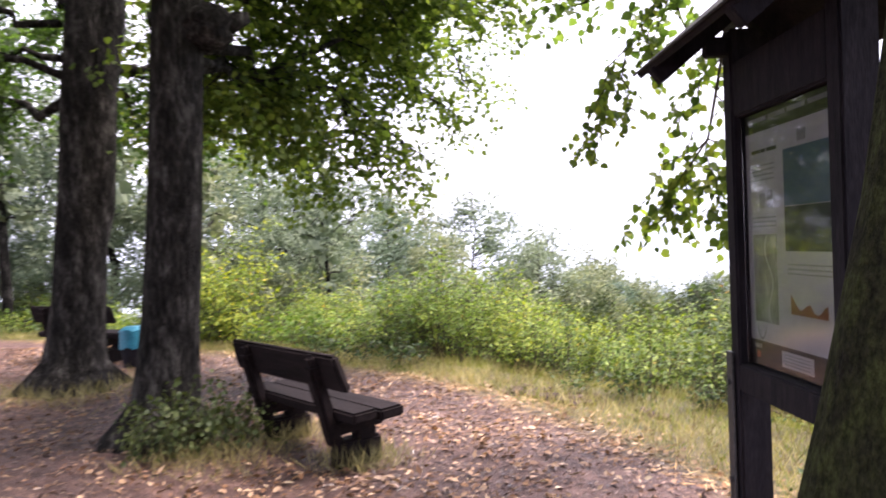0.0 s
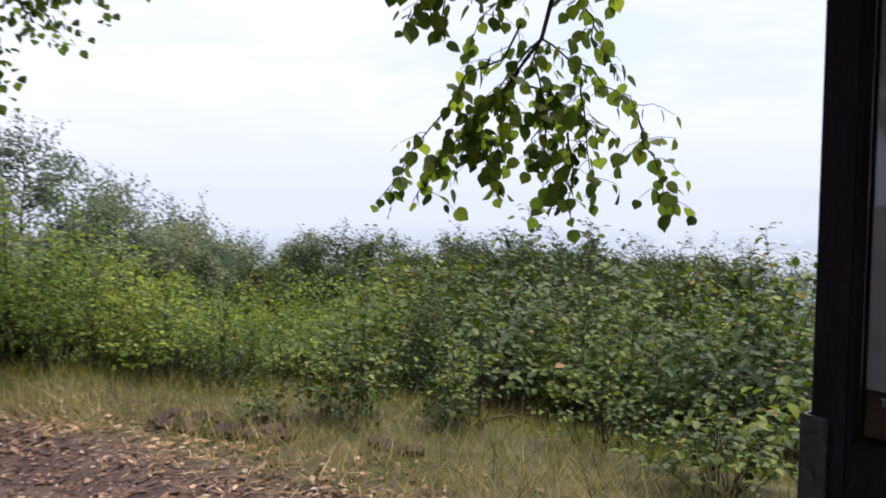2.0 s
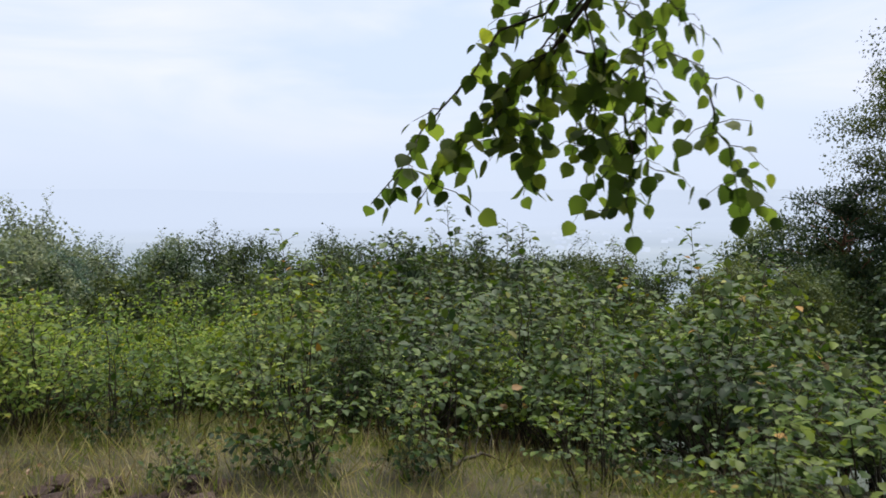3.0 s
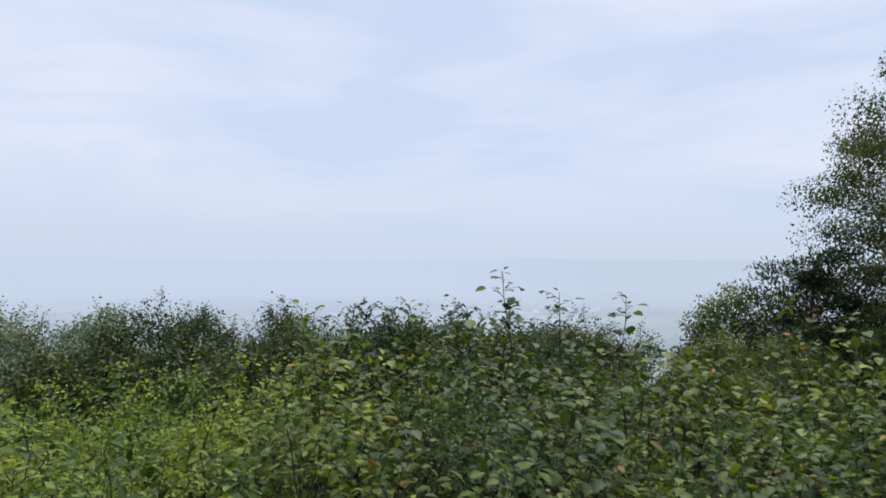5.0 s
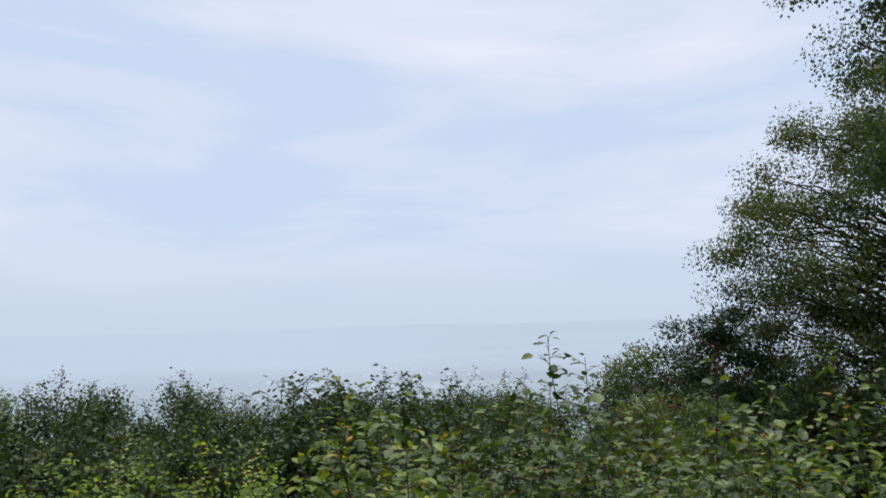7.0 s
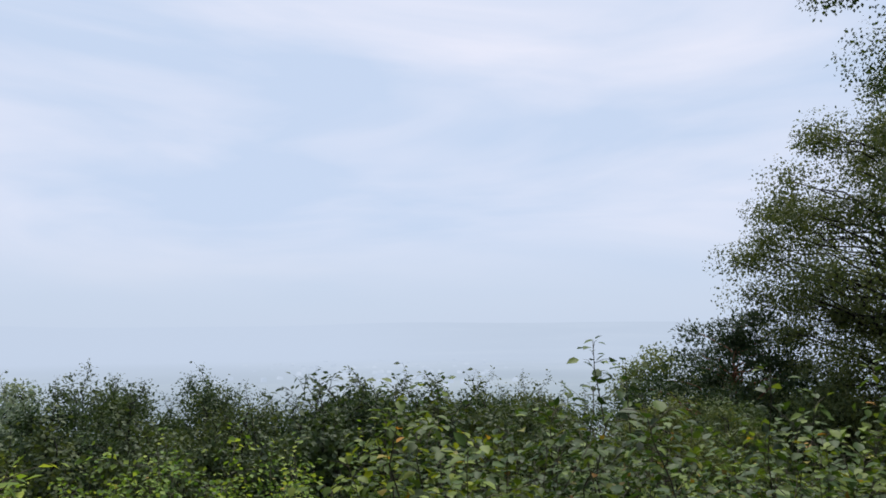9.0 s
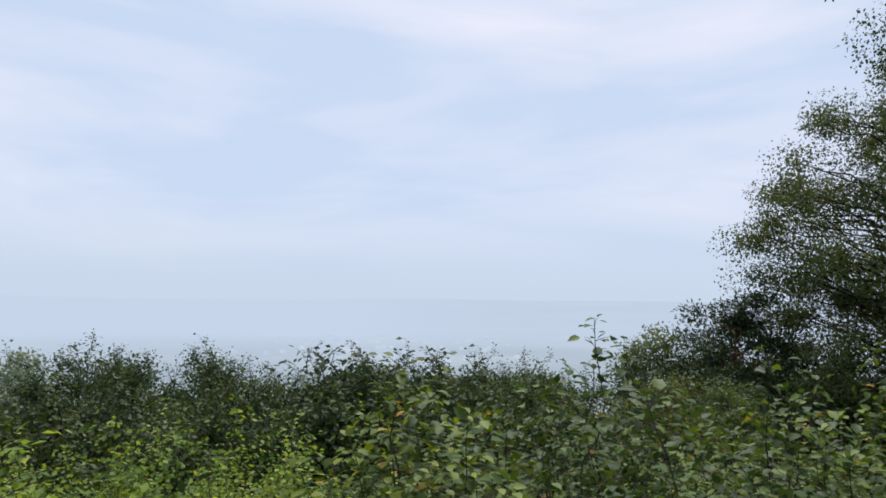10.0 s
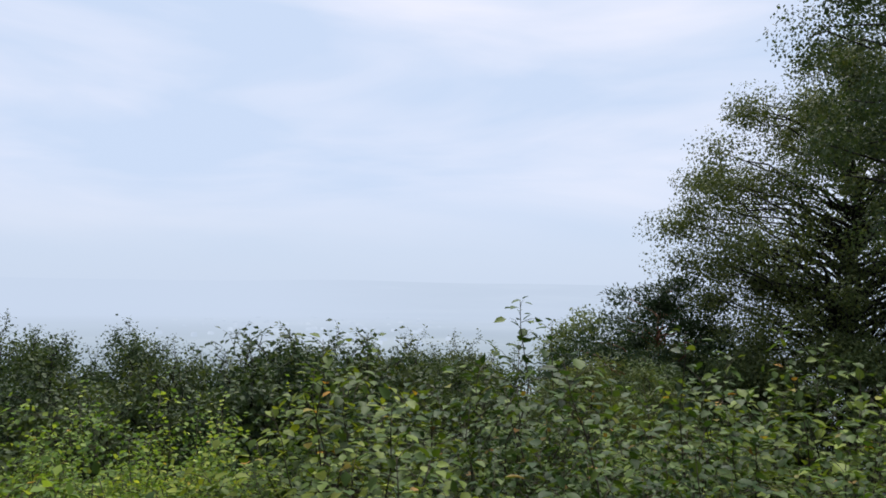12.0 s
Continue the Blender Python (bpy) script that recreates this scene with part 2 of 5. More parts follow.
def ground_material():
    """Trodden soil that gives way to dry turf past the edge, and to pale valley fields far out."""
    m, n, l, b = material("ground_soil_and_turf", 0.6, 0.0, 0.3)
    big, mid, fine = noise_node(n, l, 0.8, 4), noise_node(n, l, 5, 5, rough=0.7), noise_node(n, l, 45, 4, rough=0.75)
    soil = ramp_node(n, [(0.3, (0.035, 0.018, 0.016)), (0.5, (0.088, 0.05, 0.044)), (0.72, (0.2, 0.12, 0.1))])
    l.new(mid.outputs["Fac"], soil.inputs["Fac"])
    turf = ramp_node(n, [(0.3, (0.035, 0.035, 0.016)), (0.5, (0.08, 0.07, 0.03)), (0.72, (0.2, 0.15, 0.075))])
    l.new(mid.outputs["Fac"], turf.inputs["Fac"])
    at = n.new("ShaderNodeAttribute")
    at.attribute_name = "past_edge"
    wob = n.new("ShaderNodeMath")
    wob.operation = "MULTIPLY_ADD"
    l.new(mid.outputs["Fac"], wob.inputs[0])
    wob.inputs[1].default_value = 0.9
    l.new(at.outputs["Fac"], wob.inputs[2])
    step = ramp_node(n, [(0.32, (0, 0, 0)), (0.62, (1, 1, 1))])
    l.new(wob.outputs[0], step.inputs["Fac"])
    wood = n.new("ShaderNodeMapRange")
    wood.inputs["From Min"].default_value, wood.inputs["From Max"].default_value = 3.0, 9.0
    l.new(at.outputs["Fac"], wood.inputs["Value"])
    both_c = mix_node(n, l, step.outputs["Color"], soil.outputs["Color"], turf.outputs["Color"])
    both_c = mix_node(n, l, wood.outputs[0], both_c, (0.03, 0.045, 0.02, 1))
    grain = ramp_node(n, [(0.3, (0.45,) * 3), (0.65, (1.15,) * 3)])
    l.new(fine.outputs["Fac"], grain.inputs["Fac"])
    l.new(mix_node(n, l, 1.0, both_c, grain.outputs["Color"], "MULTIPLY"), b.inputs["Base Color"])
    bump_node(n, l, b, fine.outputs["Fac"], 0.9, 0.03)
    return m


def build_ground():
    k = np.arange(-110, 111)
    axis = np.sinh(k * 0.062) * 3.0
    axis = axis * (2600 / axis[-1]) if axis[-1] > 2600 else axis
    X, Y = np.meshgrid(axis + 0.5, axis + 7.0)
    Z = ground_z(X, Y)
    n = len(axis)
    verts = np.stack([X.ravel(), Y.ravel(), Z.ravel()], 1)
    i = np.arange(n * n).reshape(n, n)
    faces = np.stack([i[:-1, :-1], i[:-1, 1:], i[1:, 1:], i[1:, :-1]], -1).reshape(-1, 4)
    me = bpy.data.meshes.new("ground")
    me.from_pydata(verts.tolist(), [], faces.tolist())
    me.polygons.foreach_set("use_smooth", [True] * len(faces))
    attr = me.attributes.new("past_edge", "FLOAT", "POINT")
    attr.data.foreach_set("value", np.clip(past_edge(X, Y).ravel(), -3, 12).astype(np.float32))
    me.materials.append(ground_material())
    return tagged(new("ground", me), "trodden brown forest soil sloping into dry hillside turf", "ground", kind="structure")


build_ground()


# ---- plants ----
LEAF_FINE = np.array([(0, 0, 0), (-0.5, 0.30, 0.07), (0.5, 0.30, 0.07), (-0.42, 0.66, 0.04), (0.42, 0.66, 0.04), (0, 1.0, -0.14), (0, 0.5, -0.03)])
LEAF_FINE_F = np.array([(0, 2, 6), (0, 6, 1), (2, 4, 6), (1, 6, 3), (4, 5, 6), (6, 5, 3)])
LEAF_FAR = np.array([(0, 0, 0), (-0.5, 0.45, 0.05), (0.5, 0.45, 0.05), (0, 1.0, -0.08)])
LEAF_FAR_F = np.array([(0, 2, 3), (0, 3, 1)])


def unit(v):
    return v / np.maximum(np.linalg.norm(v, axis=-1, keepdims=True), 1e-9)


def leaves_object(name, pos, way, up, size, wide, mat, parent, fine=True, label="", kind="", blade=None):
    """All the leaves of one crown: a blade of folded triangles at each place."""
    shape, tri = (LEAF_FINE, LEAF_FINE_F) if fine else (LEAF_FAR, LEAF_FAR_F)
    if blade:
        shape, tri = blade
    way = unit(way)
    side = unit(np.cross(way, up))
    nor = np.cross(side, way)
    size = size[:, None, None]
    verts = pos[:, None, :] + size * (shape[None, :, 0:1] * wide * side[:, None, :] + shape[None, :, 1:2] * way[:, None, :] + shape[None, :, 2:3] * min(1.0, 2.2 * wide) * nor[:, None, :])
    count, k = len(pos), len(shape)
    faces = (np.arange(count)[:, None, None] * k + tri[None]).reshape(-1, 3)
    me = bpy.data.meshes.new(name)
    me.vertices.add(count * k)
    me.vertices.foreach_set("co", verts.reshape(-1).astype(np.float32))
    me.loops.add(faces.size)
    me.loops.foreach_set("vertex_index", faces.reshape(-1).astype(np.int32))
    me.polygons.add(len(faces))
    me.polygons.foreach_set("loop_start", np.arange(0, faces.size, 3, dtype=np.int32))
    me.update(calc_edges=True)
    if blade:
        me.polygons.foreach_set("use_smooth", [True] * len(faces))
    me.materials.append(mat)
    ob = new(name, me)
    ob.parent = parent
    return tagged(ob, label, kind=kind)


class Plant:
    """Collects the wood and the leaves of one plant, in its own place (base at the origin)."""

    def __init__(self, seed):
        self.rng = np.random.default_rng(seed)
        self.v, self.f, self.count = [], [], 0
        self.pos, self.way, self.up, self.size = [], [], [], []

    def tube(self, pts, radii, sides=6, rough=0.0):
        pts, radii = np.asarray(pts, float), np.asarray(radii, float)
        tan = unit(np.gradient(pts, axis=0))
        ref = np.array([0.31, 0.95, 0.05]) if abs(tan[0][2]) > 0.6 else np.array([0.0, 0.05, 1.0])
        a = unit(np.cross(tan, ref))
        b = np.cross(tan, a)
        ang = np.linspace(0, 2 * np.pi, sides, endpoint=False)
        r = radii[:, None] * (1 + rough * self.rng.normal(size=(len(pts), sides))) if rough else np.repeat(radii[:, None], sides, 1)
        ring = pts[:, None, :] + r[:, :, None] * (np.cos(ang)[None, :, None] * a[:, None, :] + np.sin(ang)[None, :, None] * b[:, None, :])
        base, n = self.count, len(pts)
        self.v.append(ring.reshape(-1, 3))
        i = np.arange(n * sides).reshape(n, sides) + base
        j = np.roll(i, -1, 1)
        self.f += np.stack([i[:-1], j[:-1], j[1:], i[1:]], -1).reshape(-1, 4).tolist()
        self.f.append(list(i[-1]))
        self.count += n * sides

    def curve(self, a, b, droop=0.0, wander=0.06, n=7):
        a, b = np.asarray(a, float), np.asarray(b, float)
        u = np.linspace(0, 1, n)[:, None]
        L = np.linalg.norm(b - a)
        p = a + (b - a) * u
        p[:, 2] += (4 * droop * u * (1 - u) * L)[:, 0]
        p[1:-1] += self.rng.normal(size=(n - 2, 3)) * wander * L
        return p

    cluster, fluff, outward, tip, rosette, level = 1, 0.0, 0.0, 1.0, 0.15, 0.35

    def leafy(self, pts, spacing, size, spread=0.6, flat=0.7, sag=0.25, from_u=0.15):
        """Leaves set alternately along a twig."""
        seg = np.linalg.norm(np.diff(pts, axis=0), axis=1)
        along = np.concatenate([[0], np.cumsum(seg)])
        n = max(2, int(along[-1] * (1 - from_u) / spacing))
        s = np.linspace(from_u * along[-1], along[-1], n)
        p = np.stack([np.interp(s, along, pts[:, k]) for k in range(3)], 1)
        tan = unit(np.stack([np.interp(s, along, np.gradient(pts[:, k])) for k in range(3)], 1))
        lat = unit(np.cross(tan, np.array([0, 0, 1.0])) + 1e-6)
        if self.cluster > 1:
            p, tan, lat = (np.repeat(v, self.cluster, 0) for v in (p, tan, lat))
            n = len(p)
            p = p + self.rng.normal(size=(n, 3)) * self.fluff * np.array([1, 1, 0.7])
        sign = np.where(np.arange(n) % 2 == 0, 1.0, -1.0)[:, None]
        way = unit(tan * 0.55 + lat * sign * (0.5 + spread * self.rng.random((n, 1))) + self.rng.normal(size=(n, 3)) * 0.35 + np.array([0, 0, -sag]))
        face = unit(p * np.array([1, 1, 0.0]) + 1e-6)
        up = unit(np.array([0, 0, 1.0]) * flat + face * self.outward + self.rng.normal(size=(n, 3)) * self.level)
        way = unit(way + np.array([0, 0, -0.5]) * self.outward)
        self.pos.append(p + way * size * 0.25)
        self.way.append(way)
        self.up.append(up)
        self.size.append(size * (0.6 + 0.55 * self.rng.random(n)))

    def bough(self, a, b, r, twigs, twig_len, leaf, spacing, droop=0.05, hang=0.2, sides=5, from_u=0.2, twist=1.0):
        """A bough from a to b with side twigs that carry leaves and hang a little."""
        p = self.curve(a, b, droop)
        self.tube(p, np.linspace(r, r * 0.25, len(p)), sides)
        u = from_u + (1 - from_u) * np.linspace(0, 1, twigs) ** self.tip
        d = unit((p[-1] - p[0])[None])[0]
        for t in u:
            q = np.array([np.interp(t * (len(p) - 1), np.arange(len(p)), p[:, k]) for k in range(3)])
            out = unit((self.rng.normal(size=3) * np.array([1, 1, 0.55]) * twist + d * 0.7)[None])[0]
            L = twig_len * (0.55 + 0.6 * self.rng.random()) * (1.15 - 0.4 * t)
            e = q + out * L - np.array([0, 0, hang * L])
            tw = self.curve(q, e, 0.08, 0.05, 5)
            self.tube(tw[::2], np.linspace(max(r * 0.22, 0.003), 0.0015, 3), 3)
            self.leafy(tw, spacing, leaf, from_u=self.rosette)
        self.leafy(p[len(p) // 2:], spacing * 1.2, leaf)

    def make(self, name, m, wood, leaf_mat, wide, label, category, group="", fine=True, wood_name="trunk", crown_name="crown", kind=""):
        e = empty(name, m, label, category, group, kind)
        if self.v:
            mesh_object(wood_name, np.concatenate(self.v), self.f, wood, e, smooth=True)
        if self.pos:
            leaves_object(crown_name, np.concatenate(self.pos), np.concatenate(self.way), np.concatenate(self.up), np.concatenate(self.size), wide, leaf_mat, e, fine)
        return e


def shrub(seed, height, width, stems, leaf, spacing, mat, name="shrub", label="", category="shrub", wide=0.8, fine=True, twigs=9, group="", lean=0.5, cluster=2, fluff=0.05, twig=1.0, bare=0.2, leaders=0):
    """Many stems from one stool, leafy nearly to the ground."""
    p = Plant(seed)
    p.outward, p.rosette = 0.3, 0.45
    p.cluster, p.fluff = cluster, fluff
    for k in range(stems):
        ang = 2 * np.pi * (k + p.rng.random()) / stems
        reach = width * 0.5 * np.sqrt(p.rng.random()) * (0.45 + lean)
        h = height * (0.36 + 0.5 * p.rng.random() + (0.24 if k % 5 == 0 else 0)) * (1 - 0.25 * reach / (width + 0.01))
        foot = np.array([np.cos(ang), np.sin(ang), 0]) * 0.12 * width * p.rng.random() + np.array([0, 0, -0.05])
        top = np.array([np.cos(ang) * reach, np.sin(ang) * reach, h])
        p.bough(foot, top, 0.005 + 0.003 * height, twigs, (0.2 * width + 0.12) * twig, leaf, spacing, 0.02, 0.1, 4, bare)
    for k in range(leaders):
        # long bare shoots with leaves near the tip
        ang, h = 6.28 * p.rng.random(), height * (0.84 + 0.2 * p.rng.random())
        top = np.array([np.cos(ang), np.sin(ang), 0]) * width * 0.32 * p.rng.random() + np.array([0, 0, h])
        p.bough(np.array([0, 0, -0.05]), top, 0.008 + 0.003 * height, 9, 0.16, leaf, spacing * 1.3, -0.02, 0.15, 5, 0.62)
    return p.make(name, Matrix(), TWIG, mat, wide, label, category, group, fine, "branching", "foliage")


def forest_tree(seed, height, crown_w, clear, leaf, spacing, mat, name="tree", label="", trunk_r=0.1, boughs=26, wood=None, wide=0.7, twigs=9, twig_len=0.9, group="", droop=0.1, shape="oval", lean=0.0, hang=0.25, cluster=4, fluff=0.16, inner=10, inner_size=0.5, spikes=0, deep=0.55):
    p = Plant(seed)
    p.cluster, p.fluff, p.tip = cluster, fluff, 0.65
    top = np.array([lean * height, 0.3 * lean * height, height])
    spine = p.curve((0, 0, -0.3), top, 0, 0.012, 9)
    p.tube(spine, np.linspace(trunk_r, trunk_r * 0.12, 9), 8)
    for k in range(boughs):
        t = clear + (0.97 - clear) * (k + p.rng.random()) / boughs
        q = np.array([np.interp(t * 8, np.arange(9), spine[:, j]) for j in range(3)])
        v = (t - clear) / (1 - clear)
        prof = math.sin(math.pi * min(1, 0.18 + 0.78 * v)) if shape == "oval" else float(np.interp(v, [0, 0.2, 0.33, 0.43, 0.6, 0.8, 1], [0.25, 0.42, 0.84, 1, 0.78, 0.38, 0.1]))
        ang = k * 2.4 + p.rng.random()
        reach = crown_w * 0.5 * max(0.15, prof) * (0.78 + 0.26 * p.rng.random())
        rise = reach * (0.55 - 0.35 * p.rng.random()) if shape == "oval" else reach * (0.1 * p.rng.normal())
        for u in p.rng.uniform(0.05, deep, inner):
            # oversized inner sprays, added to block light through the crown
            p.pos.append((q + np.array([np.cos(ang) * reach, np.sin(ang) * reach, rise]) * u + p.rng.normal(size=3) * 0.08 * reach)[None])
            p.way.append(p.rng.normal(size=(1, 3)))
            p.up.append(p.rng.normal(size=(1, 3)))
            p.size.append(np.array([inner_size * (0.6 + 0.6 * p.rng.random())]))
        p.bough(q, q + np.array([np.cos(ang) * reach, np.sin(ang) * reach, rise]), trunk_r * 0.3 * (1.1 - 0.7 * v), twigs, twig_len * (0.5 + 0.5 * prof), leaf, spacing, droop, hang, 4, 0.25)
    for k in range(spikes):
        # steep young shoots that break the crown's outline
        ang, u = 2.4 * k + p.rng.random(), 0.15 + 0.75 * p.rng.random()
        q = np.array([np.cos(ang), np.sin(ang), 0]) * crown_w * 0.42 * u + np.array([0, 0, height * (0.97 - 0.36 * u)])
        e = q + np.array([np.cos(ang) * 0.35, np.sin(ang) * 0.35, 0.85]) * (0.8 + 0.9 * p.rng.random())
        p.bough(q, e, 0.02, 9, 0.3, leaf, spacing, 0.0, -0.3, 3, 0.05, 0.7)
    return p.make(name, Matrix(), wood or BARK, mat, wide, label, "tree", group, False)


def spray_shrub(seed, height, width, stems, leaf, mat, name="shrub", label="", category="shrub", group="", fine=True, bare=0.25, node=0.10, lateral=0.34, wide=0.78, leaders=3, upright=0.25):
    """Arching stems from one stool; each carries leafy side shoots, with the leaves in two ranks along them."""
    p = Plant(seed)
    p.outward, p.level = 0.15, 0.2
    for k in range(stems + leaders):
        lead = k >= stems
        ang = 2.39996 * k + 0.5 * p.rng.random()
        reach = width * 0.5 * math.sqrt((k + 0.5) / stems) * (0.85 + 0.3 * p.rng.random()) if not lead else width * 0.3 * p.rng.random()
        h = height * (1.0 + 0.14 * p.rng.random()) if lead else height * (0.55 + 0.42 * p.rng.random()) * (1 - 0.42 * (2 * reach / width) ** 2)
        d = np.array([np.cos(ang), np.sin(ang), 0])
        foot = d * 0.14 * width * p.rng.random() + np.array([0, 0, -0.06])
        c = p.curve(foot, d * reach + np.array([0, 0, h]), 0.03 + 0.05 * p.rng.random(), 0.018, 8)
        p.tube(c, np.linspace(0.004 + 0.0035 * height, 0.002, 8), 4)
        length = np.linalg.norm(np.diff(c, axis=0), axis=1).sum()
        first = 0.72 if lead else bare + 0.15 * p.rng.random()
        for n, u in enumerate(np.arange(first, 0.99, node / length)):
            q = np.array([np.interp(u * 7, np.arange(8), c[:, j]) for j in range(3)])
            a2 = ang + 2.4 * n + 0.6 * p.rng.random()
            out = np.array([np.cos(a2), np.sin(a2), upright + 0.3 * p.rng.random()]) + d * 0.5
            L = lateral * (0.55 + 0.8 * p.rng.random()) * (1.15 - 0.6 * u) * (0.6 if lead else 1.0)
            t = p.curve(q, q + out / np.linalg.norm(out) * L, 0.1, 0.03, 5)
            p.tube(t[::2], [0.003, 0.002, 0.001], 3)
            p.leafy(t, leaf * 0.5, leaf, 0.5, 1.0, 0.2, 0.12)
        p.leafy(c[-3:], leaf * 0.7, leaf, 0.5, 0.8, 0.2, 0.1)
    return p.make(name, Matrix(), TWIG, mat, wide, label, category, group, fine, "branching", "foliage")


def clump_tree(seed, height, profile, clumps, clump_r, per, leaf, mat, name="tree", label="", group="", trunk_r=0.14, wide=0.7, droop=0.3, inner=0.25, spikes=0, spike=1.0, lean=0.0, wood=None, flat=0.6, category="tree"):
    """A tree whose crown is many leafy clumps at the limbs' ends; profile gives the crown's radius by height (0 to 1)."""
    p = Plant(seed)
    g = p.rng
    vs, rs = (np.array(q, float) for q in zip(*profile))
    spine = p.curve((0, 0, -0.3), (lean * height, 0, height * 0.95), 0, 0.012, 9)
    p.tube(spine, np.linspace(trunk_r, trunk_r * 0.15, 9), 8)
    grid = np.linspace(vs[0], vs[-1], 200)
    cdf = np.cumsum(np.interp(grid, vs, rs) + 0.12 * rs.max())
    v = np.interp((np.arange(clumps) + g.random(clumps)) / clumps, cdf / cdf[-1], grid)
    g.shuffle(v)
    ang = np.arange(clumps) * 2.39996 + g.normal(size=clumps) * 0.3
    u = np.where(g.random(clumps) < inner, g.uniform(0.2, 0.7, clumps), g.uniform(0.74, 1.06, clumps))
    rad = np.interp(v, vs, rs) * u
    c = np.stack([lean * height * v + np.cos(ang) * rad, np.sin(ang) * rad, v * height], 1)
    cr = clump_r * (0.6 + 0.8 * g.random(clumps))
    for k in range(clumps):
        low = max(0.05, v[k] - 0.4 * rad[k] / height) / 0.95
        q = np.array([np.interp(min(8, low * 8), np.arange(9), spine[:, j]) for j in range(3)])
        p.tube(p.curve(q, c[k], 0.05, 0.04, 6), np.linspace(trunk_r * 0.26, 0.012, 6), 4)
    n = clumps * per
    ce, cre = np.repeat(c, per, 0), np.repeat(cr, per)[:, None]
    out = unit(g.normal(size=(n, 3)))
    squash = np.array([1, 1, flat])
    off = out * (g.random((n, 1)) ** 0.45) * cre * squash + g.normal(size=(n, 3)) * 0.07 * cre
    axis = np.stack([lean * ce[:, 2], 0 * ce[:, 2], ce[:, 2] * 0.8 + 0.1 * height], 1)
    p.pos.append(ce + off)
    p.way.append(unit(g.normal(size=(n, 3)) * 0.8 + out * 0.5 + np.array([0, 0, -droop])))
    p.up.append(unit(out * 0.8 + unit(ce - axis) * 0.35 + np.array([0, 0, 0.5]) + g.normal(size=(n, 3)) * 0.4))
    p.size.append(leaf * (0.6 + 0.7 * g.random(n)))
    tops = np.argsort(-(c[:, 2] + 0.25 * rad))[:spikes * 2]
    for k in g.permutation(tops)[:spikes]:
        # steep young shoots that break the outline
        e = c[k] + np.array([np.cos(ang[k]) * 0.4, np.sin(ang[k]) * 0.4, 1.0]) * spike * (0.6 + 0.8 * g.random()) + g.normal(size=3) * 0.15
        p.bough(c[k], e, 0.015, 9, 0.28, leaf, leaf * 0.6, 0.0, -0.2, 3, 0.1, 0.8)
    return p.make(name, Matrix(), wood or BARK, mat, wide, label, category, group, False)


def place(ob, x, y, z=None, turn=0.0, s=1.0, sz=None):
    ob.matrix_world = pose(x, y, gz(x, y) if z is None else z, 0, 0, turn) @ Matrix.Diagonal((s, s, sz or s, 1))
    return ob


def scatter(kinds, spots):
    """Copies of each kind at its spots (kind, x, y, turn, scale): the first spot takes the pattern itself."""
    used = set()
    for k, x, y, turn, s in spots:
        ob = kinds[k]
        if k in used:
            ob = copy_thing(ob, Matrix())
        used.add(k)
        place(ob, x, y, None, turn, s)
    for k, ob in enumerate(kinds):
        if k not in used:
            place(ob, 9 + k, 12 + k, None, 0, 1)


def sized(ob_height, x, y, top):
    """The scale that brings a plant of that height up to top."""
    return (top - gz(x, y)) / ob_height


# ---- the two old limes beside the bench, and the mossy one beside the board ----
def old_trunk(name, x, y, r, lean, label, mat, boughs, flare=1.5, burl=None, height=9.0, leaf=0.085, fork=None, seed=5, twigs=20, twig_len=1.0, cluster=3, fluff=0.11, from_u=0.3, fine=True):
    p = Plant(seed)
    p.cluster, p.fluff = cluster, fluff
    z = np.array([-0.2, 0.0, 0.12, 0.3, 0.6, 1.0, 1.6, 2.4, 3.2, 4.2, 5.6, 7.2, height])
    rr = r * np.array([flare * 1.25, flare * 1.12, flare * 0.95, 1.22, 1.08, 1.0, 0.96, 0.95, 0.93, 0.85, 0.65, 0.4, 0.15])
    pts = np.stack([lean[0] * z + 0.03 * np.sin(z * 1.1), lean[1] * z, z], 1)
    p.tube(pts, rr, 18, 0.035)
    if fork:
        a, b, fr = fork
        p.tube(p.curve(a, b, 0.03, 0.02, 8), np.linspace(fr, fr * 0.3, 8), 10, 0.03)
    if burl:
        # a swollen knot with the stubs of lost boughs
        c, br = np.array(burl[:3]), burl[3]
        u = np.linspace(-1, 1, 9)
        p.tube(np.stack([c[0] + 0 * u, c[1] + 0 * u, c[2] + br * u], 1), br * np.sqrt(np.maximum(0.02, 1 - u * u)), 12, 0.12)
        p.tube(p.curve(c, c + np.array([br * 1.5, 0.1, br * 0.5]), 0, 0.05, 5), np.linspace(br * 0.6, br * 0.25, 5), 8, 0.08)
    for k in range(7):
        ang = k * 0.9 + 0.3
        d = np.array([np.cos(ang), np.sin(ang), 0])
        foot = d * r * 0.8 + np.array([0, 0, 0.28])
        p.tube(np.array([foot, d * r * 1.7 + np.array([0, 0, 0.08]), d * r * 2.6 + np.array([0, 0, -0.06])]), [r * 0.45, r * 0.3, r * 0.1], 8)
    for (a, b, br, dr) in boughs:
        p.bough(a, b, br, twigs, twig_len, leaf, 0.05, dr, 0.45, 6, from_u)
    return p.make(name, pose(x, y, gz(x, y)), mat, LIME, 0.85, label, "tree", fine=fine)


rng = np.random.default_rng(11)
